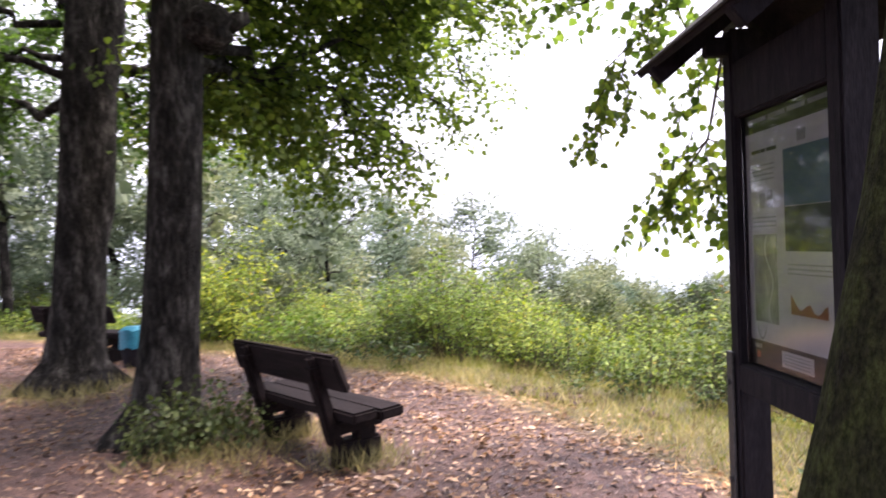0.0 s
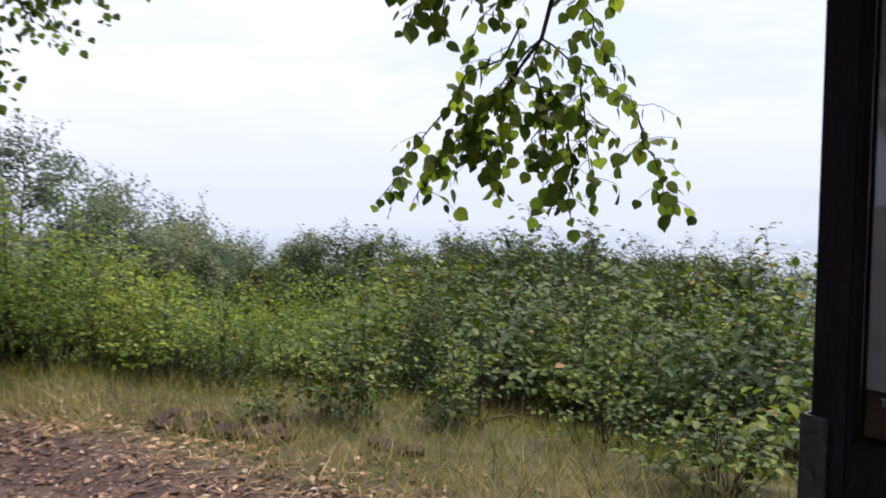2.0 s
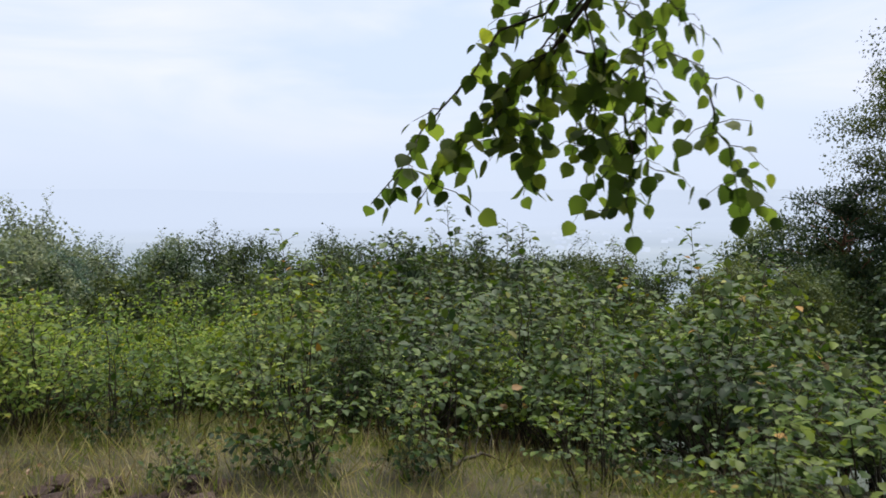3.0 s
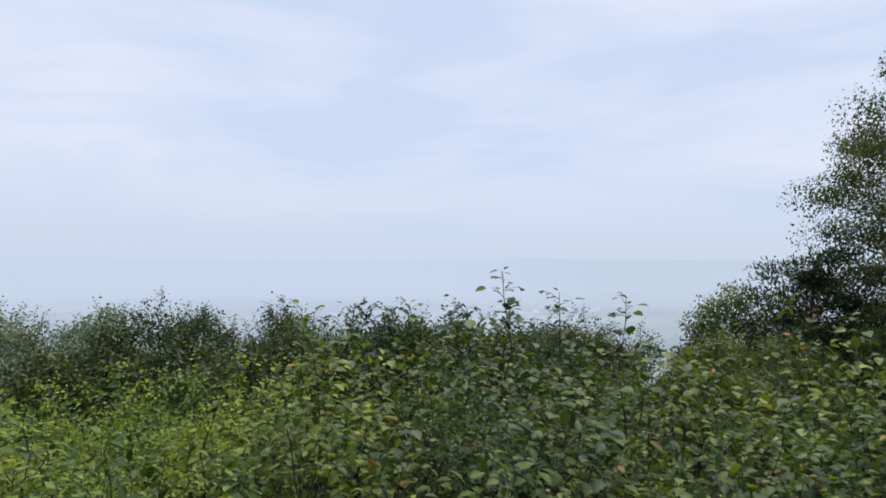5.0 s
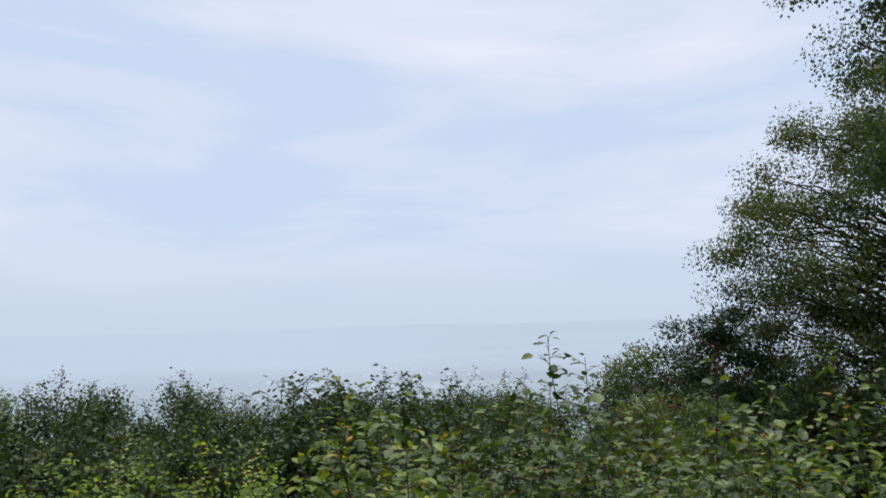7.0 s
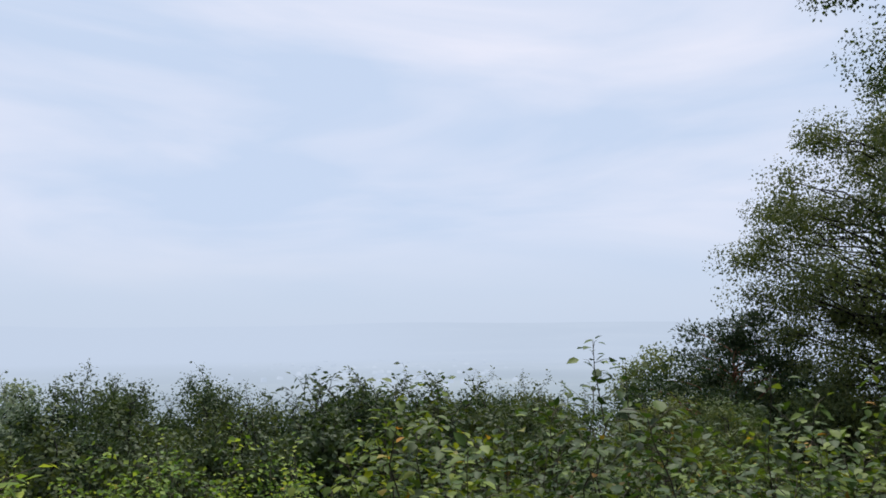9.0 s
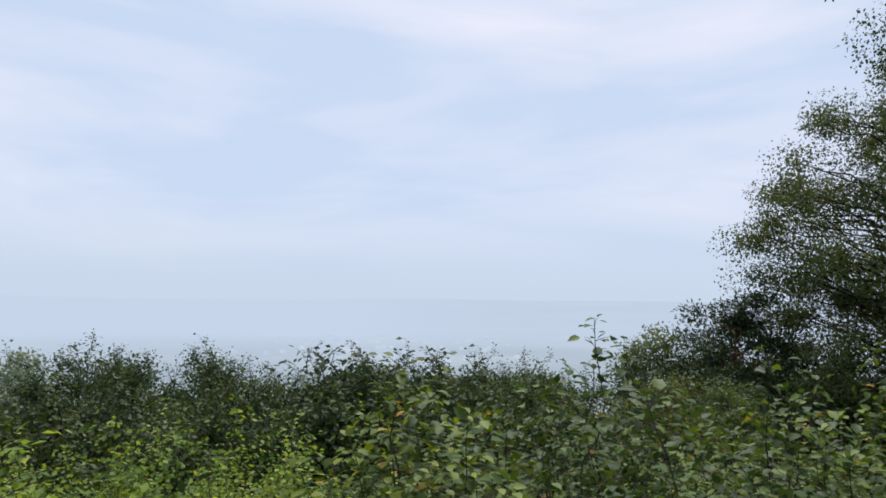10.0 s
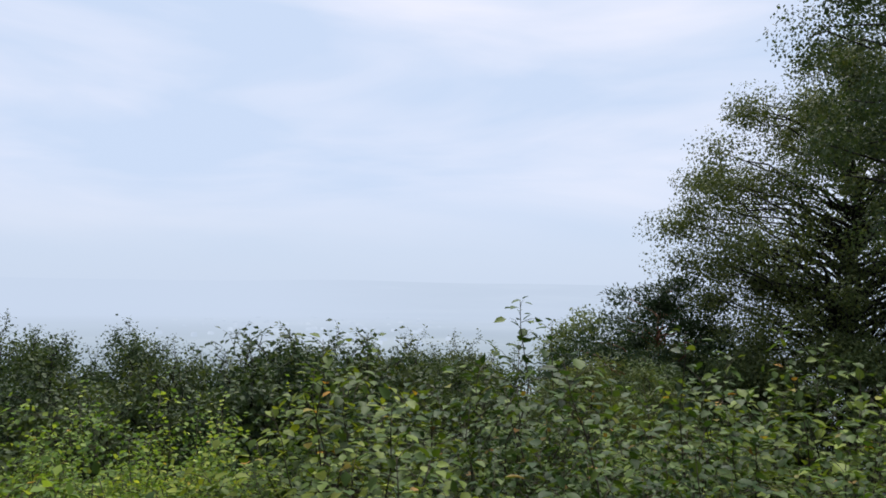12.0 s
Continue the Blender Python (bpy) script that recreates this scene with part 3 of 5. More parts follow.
# boughs in each tree's own place: from, to, radius, droop
old_trunk("lime_tree", -2.2, 6.2, 0.228, (0.075, 0.0), "old lime tree with ridged dark grey bark", BARK,
          [((0.1, 0, 3.0), (1.5, 2.8, 2.6), 0.06, 0.16), ((0.1, 0, 3.2), (2.1, 3.4, 2.7), 0.06, 0.18), ((0.05, 0.1, 3.2), (0.6, 3.2, 2.7), 0.05, 0.14), ((0.1, 0, 3.6), (2.5, 3.7, 3.3), 0.06, 0.16),
           ((0.05, 0, 3.8), (1.4, 2.2, 4.0), 0.05, 0.12), ((0.05, 0, 3.9), (2.4, 2.6, 4.3), 0.05, 0.12), ((0.05, 0, 4.2), (0.4, 2.4, 4.3), 0.05, 0.1), ((0.05, 0, 3.4), (-0.4, 2.8, 3.0), 0.05, 0.1),
           ((0, 0, 4.4), (2.9, 0.4, 4.9), 0.05, 0.12), ((0, 0, 4.8), (-0.5, -2.4, 5.2), 0.05, 0.1), ((0, 0, 5.2), (1.2, 1.6, 6.6), 0.04, 0.0), ((0, 0, 5.2), (-2.0, -0.8, 5.9), 0.04, 0.0),
           # last four on this line: high boughs out of view, added to shade the ground
           ((0, 0, 4.6), (3.2, 2.2, 5.4), 0.05, 0.1), ((0, 0, 4.9), (1.9, 3.6, 5.2), 0.05, 0.1), ((0, 0, 4.4), (1.6, -1.8, 5.2), 0.05, 0.1), ((0, 0, 4.2), (3.1, 3.7, 4.4), 0.05, 0.12), ((0, 0, 4.0), (2.8, 4.3, 3.7), 0.05, 0.14), ((0, 0, 4.8), (3.7, 3.2, 5.0), 0.05, 0.12), ((0, 0, 4.6), (2.6, 4.6, 4.9), 0.05, 0.1), ((0, 0, 5.0), (-2.4, -2.2, 5.6), 0.05, 0.1), ((0, 0, 5.0), (0.6, -2.8, 5.4), 0.05, 0.1), ((0, 0, 5.4), (-1.2, -3.2, 6.0), 0.05, 0.1), ((0, 0, 5.2), (-3.0, -0.6, 5.5), 0.05, 0.1)], seed=21, twigs=30, cluster=4, flare=1.85, burl=(0.5, -0.05, 3.33, 0.2))
old_trunk("lime_tree", -4.12, 8.8, 0.29, (0.08, 0.0), "stout forked lime tree with pale streaked bark", BARK,
          # last two on this line: unseen high boughs, added for shade below
          [((0.1, 0.1, 3.6), (2.0, 2.6, 3.4), 0.07, 0.12), ((0, 0, 3.3), (-2.2, 1.2, 2.9), 0.06, 0.12), ((0, 0, 3.8), (-2.0, 0.4, 3.9), 0.05, 0.1), ((0, 0, 4.2), (-1.9, -0.2, 4.5), 0.05, 0.1), ((0, 0, 3.6), (-2.5, 1.0, 3.4), 0.05, 0.1), ((0, 0, 4.4), (1.2, 2.8, 4.4), 0.05, 0.1), ((0, 0, 5.6), (-1.6, -2.4, 6.0), 0.05, 0.1), ((0, 0, 5.6), (1.6, -2.6, 6.2), 0.05, 0.1),
           ((0, 0, 4.5), (-1.2, 2.6, 4.5), 0.05, 0.1), ((0, 0, 5), (-2.3, 0.6, 5.4), 0.05, 0.1), ((0, 0, 5.4), (1.0, -1.6, 6.4), 0.05, 0.1), ((0, 0, 3.4), (0.9, 2.8, 3.0), 0.05, 0.1), ((0, 0, 5), (2.3, 1.0, 5.8), 0.05, 0.1)],
          fork=((0.12, -0.05, 1.2), (1.15, 0.1, 7.5), 0.23), seed=22, twigs=26, fine=False, flare=1.8)
mossy = old_trunk("mossy_tree", 1.07, 2.0, 0.24, (0.2, 0.0), "leaning tree trunk with green moss on its bark", MOSSY,
          [((0.5, 0.1, 3.4), (0.1, 3.3, 3.2), 0.05, 0.14), ((0.5, 0.1, 3.4), (0.8, 3.4, 3.1), 0.05, 0.16), ((0.6, 0.1, 3.9), (-0.9, 2.9, 4.2), 0.05, 0.1), ((0.4, 0, 4.2), (1.6, 2.8, 4.6), 0.05, 0.1), ((0.4, 0, 4.6), (-0.6, -1.8, 5.4), 0.05, 0.1),
           ((0.4, 0, 4.4), (2.6, 0.4, 5.2), 0.05, 0.1), ((0.4, 0, 4.6), (0.4, 3.6, 4.6), 0.05, 0.1), ((0.4, 0, 4.6), (-1.8, 1.2, 5.2), 0.05, 0.1)], flare=1.7, seed=23, twigs=13, twig_len=0.75, from_u=0.62)


# ---- the hanging bough beside the board: a part of the mossy tree, with single leaves ----
def round_leaf():
    """One heart-shaped leaf blade, 1 long, folded along its midrib."""
    u = np.array([0.0, 0.05, 0.16, 0.2, 0.33, 0.37, 0.5, 0.54, 0.66, 0.7, 0.84, 1.0])
    half = np.array([0.05, 0.29, 0.45, 0.41, 0.51, 0.46, 0.48, 0.42, 0.38, 0.31, 0.15, 0.0])
    verts = [(0, a, -0.02 - 0.16 * a * a) for a in u] + [(h, a - 0.05 * (a < 0.1), 0.10 * h - 0.16 * a * a) for a, h in zip(u, half)] + [(-h, a - 0.05 * (a < 0.1), 0.10 * h - 0.16 * a * a) for a, h in zip(u, half)]
    n = len(u)
    faces = []
    for k in range(n - 1):
        faces += [(k, n + k, n + k + 1, k + 1), (k, k + 1, 2 * n + k + 1, 2 * n + k)]
    verts += [(0.012, 0.0, 0.0), (-0.012, 0.0, 0.0), (0.012, -0.4, 0.06), (-0.012, -0.4, 0.06)]
    faces.append((3 * n, 3 * n + 1, 3 * n + 3, 3 * n + 2))
    me = bpy.data.meshes.new("leaf")
    me.from_pydata(verts, [], faces)
    me.polygons.foreach_set("use_smooth", [True] * len(faces))
    me.materials.append(LIME_ONE)
    return me


def hanging_bough(tree):
    base = np.array(tree.matrix_world.translation)
    p = Plant(77)
    limb = np.array([(1.8, 2.05, 3.6), (1.85, 2.9, 3.95), (2.0, 4.0, 3.95), (2.1, 4.9, 3.5), (2.1, 5.25, 2.75), (2.04, 5.4, 2.2), (1.9, 5.5, 1.97)]) - base
    p.tube(limb, [0.07, 0.055, 0.045, 0.03, 0.014, 0.010, 0.006], 8)
    twigs = [((2.1, 5.25, 2.75), (1.78, 5.62, 2.15)), ((1.9, 5.5, 1.97), (1.67, 5.93, 1.45)), ((1.95, 5.45, 2.05), (1.72, 5.8, 1.62)), ((1.9, 5.5, 1.97), (2.0, 5.7, 1.47)),
             ((2.04, 5.4, 2.2), (2.2, 5.5, 1.47)), ((2.04, 5.4, 2.2), (2.45, 5.18, 1.85)), ((2.45, 5.18, 1.85), (2.57, 5.1, 1.4)), ((2.2, 5.3, 2.02), (2.33, 5.35, 1.5)), ((2.07, 5.32, 2.5), (2.3, 5.15, 2.0)),
             ((2.1, 5.2, 2.9), (2.3, 5.2, 2.35)), ((2.1, 5.2, 2.9), (1.8, 5.55, 2.4)), ((2.04, 5.4, 2.2), (1.8, 5.65, 1.8)), ((2.1, 5.4, 2.0), (2.1, 5.55, 1.6)),
             ((2.1, 4.9, 3.5), (1.35, 4.95, 2.75)), ((1.35, 4.95, 2.75), (0.94, 4.76, 2.02)), ((1.35, 4.95, 2.75), (1.28, 4.9, 2.15)), ((1.2, 4.92, 2.55), (1.08, 4.8, 2.02)), ((1.5, 4.95, 2.85), (1.55, 5.0, 2.5))]
    twigs += [tuple(tuple(v + p.rng.normal() * 0.11 for v in end) for end in pair) for pair in twigs[1:8:2]]
    for n, (a, b) in enumerate(twigs):
        small = 0.8 if 13 <= n < 18 else 1.0
        c = p.curve(np.array(a) - base, np.array(b) - base, 0.06, 0.03, 7)
        p.tube(c, np.linspace(0.006, 0.002, 7), 4)
        p.leafy(c, 0.045 * small ** 2, 0.074 * small, 0.6, 0.35, 0.75, 0.1)
        for u in (0.1, 0.2, 0.3, 0.4, 0.5, 0.6, 0.7, 0.8, 0.9):
            q = np.array([np.interp(u * 6, np.arange(7), c[:, j]) for j in range(3)])
            out = p.rng.normal(size=3) * np.array([1, 1, 0.3])
            e = q + out / np.linalg.norm(out) * p.rng.uniform(0.08, 0.2) - np.array([0, 0, 0.07])
            t = p.curve(q, e, 0.1, 0.04, 5)
            p.tube(t, np.linspace(0.0025, 0.0012, 5), 3)
            p.leafy(t, 0.04 * small ** 2, 0.07 * small, 0.6, 0.35, 0.7, 0.25)
    bough = mesh_object("bough", np.concatenate(p.v), p.f, TWIG, tree, "thin drooping bough with broad lime leaves", smooth=True)
    me = round_leaf()
    pos, way, up, size = (np.concatenate(v) for v in (p.pos, p.way, p.up, p.size))
    order = p.rng.permutation(len(pos))[:299]
    for k in order:
        w = Vector(way[k]).normalized()
        s = w.cross(Vector(up[k])).normalized()
        n = s.cross(w)
        ob = new("leaf", me)
        ob.parent = bough
        r = float(size[k]) * 0.96
        ob.matrix_basis = Matrix.Translation(pos[k]) @ Matrix(((s.x, w.x, n.x, 0), (s.y, w.y, n.y, 0), (s.z, w.z, n.z, 0), (0, 0, 0, 1))) @ Matrix.Diagonal((r, r, r, 1))
    rest = np.setdiff1d(np.arange(len(pos)), order)
    if len(rest):
        leaves_object("leaf_cluster", pos[rest], way[rest], up[rest], size[rest] * 1.05, 1.0, LIME, bough, True, kind="stuff", blade=(np.array([v.co for v in me.vertices]), np.array([t for q in me.polygons for t in ((q.vertices[0], q.vertices[1], q.vertices[2]), (q.vertices[0], q.vertices[2], q.vertices[3]))])))


hanging_bough(mossy)


# ---- bench ----
def bench(name, x, y, turn, label):
    """A plank bench: two raking posts carry a broad backrest plank and two thick seat planks. Its front is +y."""
    e = empty(name, pose(x, y, gz(x, y), 0, 0, turn), label, "bench", "plank benches")
    w = 1.5
    for sx in (-1, 1):
        px = sx * 0.47
        part("leg", join(beam((0.13, 0.34, 0.22), pose(px, 0.0, 0.09), 0.02), beam((0.12, 0.42, 0.10), pose(px, -0.02, 0.30, 5), 0.015), beam((0.11, 0.14, 0.2), pose(px, 0.06, 0.27), 0.015)), BENCH_WOOD, e)
        part("back_post", join(beam((0.11, 0.085, 0.62), pose(px, -0.24, 0.46, 15), 0.02), beam((0.11, 0.06, 0.22), pose(px, -0.31, 0.72, 10), 0.028, 3)), BENCH_WOOD, e)
    for oy, dx in ((-0.1, 0.0), (0.095, 0.012)):
        part("seat_plank", beam((w, 0.185, 0.08), pose(dx, oy, 0.40, 4), 0.016), BENCH_WOOD, e)
    back = beam((w - 0.02, 0.06, 0.25), pose(0, -0.258, 0.71, 12), 0.018)
    for v in back.verts:
        v.co.x += 0.28 * (v.co.z - 0.70) * (-1 if v.co.x > 0 else -0.4)
        v.co.z += 0.02 * math.cos(v.co.x * 2.0)
    part("backrest", back, BENCH_WOOD, e)
    e.matrix_world = e.matrix_world @ Matrix.Diagonal((1.06, 1.06, 0.97, 1))
    return e


bench("bench", -0.85, 5.70, -51.5, "dark weathered plank bench with a broad backrest")
bench("bench", -5.0, 11.2, -24, "dark weathered plank bench beside the stout lime tree")


# ---- litter bin ----
def litter_bin(x, y):
    e = empty("litter_bin", pose(x, y, gz(x, y)), "dark litter bin with a blue plastic bag over its rim", "litter bin")
    bm = bmesh.new()
    bmesh.ops.create_cone(bm, cap_ends=True, segments=20, radius1=0.15, radius2=0.19, depth=0.36, matrix=pose(0, 0, 0.2))
    part("body", bm, DARK_WOOD, e, "dark grey body")
    bm = bmesh.new()
    bmesh.ops.create_cone(bm, cap_ends=False, segments=24, radius1=0.205, radius2=0.20, depth=0.24, matrix=pose(0, 0, 0.40))
    for v in bm.verts:
        v.co += Vector((0.014 * math.sin(v.co.x * 60), 0.014 * math.cos(v.co.y * 47), 0.02 * math.sin(v.co.x * 35 + v.co.y * 21)))
    bmesh.ops.create_cone(bm, cap_ends=True, segments=24, radius1=0.2, radius2=0.12, depth=0.06, matrix=pose(0, 0, 0.53))
    part("bag", bm, BLUE, e, "bright blue bag")
    return e


litter_bin(-4.0, 10.35)


# ---- information board ----
def text_part(name, words, size, m, mat, parent):
    cu = bpy.data.curves.new(name, "FONT")
    cu.body, cu.size, cu.extrude = words, size, 0.0006
    ob = new(name, cu)
    dg = bpy.context.evaluated_depsgraph_get()
    me = bpy.data.meshes.new_from_object(ob.evaluated_get(dg))
    bpy.data.objects.remove(ob)
    me.materials.clear()
    me.materials.append(mat)
    t = new(name, me)
    t.parent = parent
    t.matrix_basis = m
    return t


def plain(name, colour, rough=0.5, scale=18, grime=0.12):
    return surface(name, [(0.3, tuple(c * 0.85 for c in colour)), (0.7, colour)], scale, rough=rough, grime=grime, bump=0.03, depth=0.001)


PAPER = plain("printed_white_sheet", (0.55, 0.55, 0.57))
INK = plain("dark_print", (0.035, 0.035, 0.04))
GREY_INK = plain("grey_print", (0.30, 0.30, 0.31))
HEAD_GREEN = plain("olive_green_strip", (0.06, 0.075, 0.035))
FOOT = plain("dark_brown_strip", (0.028, 0.021, 0.018))
MAP = surface("shaded_relief_map", [(0.3, (0.12, 0.12, 0.12)), (0.5, (0.25, 0.25, 0.24)), (0.7, (0.46, 0.46, 0.44))], 7, (1, 1, 0.6), 0.5, grime=0.35, bump=0.0, fine=5)
PHOTO_SKY = surface("printed_photo_sky", [(0.3, (0.03, 0.085, 0.14)), (0.7, (0.07, 0.14, 0.19))], 3, rough=0.5, grime=0.1, bump=0)
PHOTO_DARK = surface("printed_photo_woods", [(0.3, (0.012, 0.018, 0.018)), (0.7, (0.035, 0.05, 0.045))], 9, rough=0.5, grime=0.4, bump=0)
PROFILE = plain("brown_print", (0.30, 0.10, 0.05))
CREST_RED = plain("red_print", (0.42, 0.08, 0.04))
GLASS, gn, gl, gb = material("clear_glazing", 0.03, 0.0, 0.5)
gb.inputs["Transmission Weight"].default_value, gb.inputs["IOR"].default_value = 1.0, 1.45


def info_board():
    """Two posts, crossbars, a printed sheet behind a pane and a small pitched roof; its face looks along -x."""
    X, Y0, Y1 = 1.565, 2.72, 3.68
    e = empty("information_board", pose(X, (Y0 + Y1) / 2, gz(X, 3.2)), "dark timber information board with a small pitched roof", "information board")
    inv = e.matrix_world.inverted()

    def at(name, bm, mat, label="", parent=None):
        bm.transform(inv)
        return part(name, bm, mat, parent or e, label)

    for py in (Y0, Y1):
        at("post", beam((0.15, 0.10, 2.6), pose(X, py, 1.2), 0.01), DARK_WOOD)
    at("crossbar", beam((0.12, Y1 - Y0 - 0.10, 0.135), pose(X - 0.022, (Y0 + Y1) / 2, 0.815), 0.01), DARK_WOOD, "lower crossbar")
    at("crossbar", beam((0.11, Y1 - Y0 - 0.10, 0.27), pose(X - 0.012, (Y0 + Y1) / 2, 2.2), 0.01), DARK_WOOD, "upper crossbar")
    at("back_panel", beam((0.03, Y1 - Y0 - 0.105, 1.17), pose(X + 0.02, (Y0 + Y1) / 2, 1.47), 0.002, 1), DARK_WOOD)
    sx, ym = X - 0.008, (Y0 + Y1) / 2
    sheet = at("printed_sheet", beam((0.006, 0.85, 0.97), pose(sx, ym, 1.49), 0.001, 1), PAPER, "white printed sheet with map and photograph")

    def flat(name, y0, y1, z0, z1, mat, up=0.004, parent=sheet):
        return at(name, beam((0.002, y1 - y0, z1 - z0), pose(sx - up, (y0 + y1) / 2, (z0 + z1) / 2), 0), mat, "", parent)

    at("header_strip", beam((0.007, 0.85, 0.10), pose(sx, ym, 2.026), 0.001, 1), HEAD_GREEN, "olive green strip with pale lettering")
    at("footer_strip", beam((0.007, 0.85, 0.115), pose(sx, ym, 0.946), 0.001, 1), FOOT, "dark brown strip with notices")
    flat("map", 3.335, 3.565, 1.095, 1.50, MAP)
    bm = bmesh.new()
    pts = [(3.335 + 0.085 + 0.03 * math.sin(k * 0.9) - 0.004 * k, 1.495 - 0.04 * k) for k in range(11)]
    for (ya, za), (yb, zb) in zip(pts[:-1], pts[1:]):
        q = [bm.verts.new((sx - 0.0062, ya, za)), bm.verts.new((sx - 0.0062, ya + 0.012, za)), bm.verts.new((sx - 0.0062, yb + 0.012, zb)), bm.verts.new((sx - 0.0062, yb, zb))]
        bm.faces.new(q)
    at("map_river", bm, PAPER, "pale winding line", sheet)
    flat("photograph", 2.80, 3.247, 1.62, 1.865, PHOTO_SKY, parent=sheet)
    flat("photograph", 2.80, 3.247, 1.425, 1.6175, PHOTO_DARK, parent=sheet)
    # headings and blocks of print
    for k, (y0, y1) in enumerate([(3.475, 3.56), (3.42, 3.465), (3.31, 3.405)]):
        flat("heading", y0, y1, 1.876, 1.893, INK)
    for k in range(5):
        flat("print_line", 3.34 + (0.14 if k == 4 else 0.0), 3.565, 1.815 - 0.022 * k, 1.821 - 0.022 * k, GREY_INK)
    flat("small_picture", 3.43, 3.49, 1.62, 1.69, GREY_INK)
    flat("small_picture", 3.36, 3.415, 1.62, 1.70, GREY_INK)
    for k in range(3):
        flat("print_line", 3.335, 3.565, 1.575 - 0.02 * k, 1.582 - 0.02 * k, GREY_INK)
    for k in range(3):
        flat("print_line", 2.84, 3.23, 1.365 - 0.02 * k, 1.371 - 0.02 * k, GREY_INK)
    flat("emblem", 3.05, 3.12, 1.885, 1.935, GREY_INK)
    bm = beam((0.002, 0.045, 0.045), pose(sx - 0.004, 2.84, 1.93, 45), 0)
    at("emblem", bm, GREY_INK, "", sheet)
    # height profile of the trail
    bm = bmesh.new()
    prof = [0.085, 0.06, 0.035, 0.02, 0.03, 0.045, 0.05, 0.02, 0.012, 0.02, 0.045, 0.055]
    for k in range(len(prof) - 1):
        ya, yb = 3.215 - 0.0275 * k, 3.215 - 0.0275 * (k + 1)
        bm.faces.new([bm.verts.new((sx - 0.0042, ya, 1.155)), bm.verts.new((sx - 0.0042, yb, 1.155)), bm.verts.new((sx - 0.0042, yb, 1.155 + prof[k + 1])), bm.verts.new((sx - 0.0042, ya, 1.155 + prof[k]))])
    at("height_profile", bm, PROFILE, "brown height profile", sheet)
    # a sketch map below the relief map
    bm = bmesh.new()
    pts = [(3.55 - 0.012 * k, 1.075 - 0.055 * math.sin(math.pi * k / 8)) for k in range(9)]
    for (ya, za), (yb, zb) in zip(pts[:-1], pts[1:]):
        bm.faces.new([bm.verts.new((sx - 0.0042, ya, za)), bm.verts.new((sx - 0.0042, yb, zb)), bm.verts.new((sx - 0.0042, yb, zb - 0.008)), bm.verts.new((sx - 0.0042, ya, za - 0.008))])
    at("sketch_map", bm, INK, "", sheet)
    for k, (y0, y1) in enumerate([(3.40, 3.59), (3.22, 3.38), (3.05, 3.20), (2.86, 3.02)]):
        flat("header_lettering", y0, y1, 2.02, 2.04, GREY_INK, 0.0045, sheet)
    notice = flat("notice", 3.035, 3.31, 0.915, 0.985, PAPER, 0.005)
    for k in range(4):
        flat("print_line", 3.06, 3.285, 0.928 + 0.014 * k, 0.932 + 0.014 * k, GREY_INK, 0.0065)
    flat("crest", 3.53, 3.56, 0.925, 0.955, CREST_RED, 0.005)
    flat("crest", 2.795, 2.835, 0.90, 0.965, GREY_INK, 0.005)
    t = text_part("lettering", "Tafel 5", 0.03, inv @ Matrix.Translation((sx - 0.0055, 3.59, 0.97)) @ Matrix(((0, 0, -1, 0), (-1, 0, 0, 0), (0, 1, 0, 0), (0, 0, 0, 1))), PAPER, sheet)
    pane = at("glass_pane", beam((0.004, 0.855, 1.19), pose(sx - 0.022, ym, 1.475), 0), GLASS, "clear glazing")
    pane.visible_shadow = False
    # roof
    ridge, eave, half = 2.70, 2.345, 0.43
    slope = math.atan2(ridge - eave, half)
    run = math.hypot(ridge - eave, half) + 0.03
    for side in (-1, 1):
        m = Matrix.Translation((X + side * half / 2, ym, (ridge + eave) / 2)) @ pose(0, 0, 0, 0, side * math.degrees(slope), 0)
        at("roof_panel", beam((run, 1.40, 0.03), m, 0.004, 1), DARK_WOOD, "dark boarded roof slope")
        at("roof_felt", beam((run + 0.03, 1.44, 0.012), m @ Matrix.Translation((0, 0, 0.022)), 0.003, 1), ROOFING, "grey roofing felt")
    for py in (Y0, Y1):
        for side in (-1, 1):
            m = Matrix.Translation((X + side * half / 2, py, (ridge + eave) / 2 - 0.065)) @ pose(0, 0, 0, 0, side * math.degrees(slope), 0)
            at("rafter", beam((run - 0.04, 0.07, 0.09), m, 0.006), DARK_WOOD)
        at("tie_beam", beam((0.36, 0.07, 0.09), pose(X, py, 2.42), 0.006), DARK_WOOD)
    at("ridge_beam", beam((0.09, 1.34, 0.10), pose(X, ym, 2.60), 0.008), DARK_WOOD)
    shoe = at("post_shoe", join(beam((0.10, 0.012, 1.06), pose(X - 0.045, Y1 + 0.057, 0.40), 0.002, 1), beam((0.012, 0.07, 1.06), pose(X - 0.089, Y1 + 0.028, 0.40), 0.002, 1)), METAL, "galvanised steel post shoe")
    for bz in (0.30, 0.78):
        bm = bmesh.new()
        bmesh.ops.create_cone(bm, cap_ends=True, segments=6, radius1=0.017, radius2=0.015, depth=0.014, matrix=pose(X - 0.10, Y1 + 0.03, bz, 0, 90, 0))
        at("bolt", bm, METAL, "", shoe)
    return e


info_board()

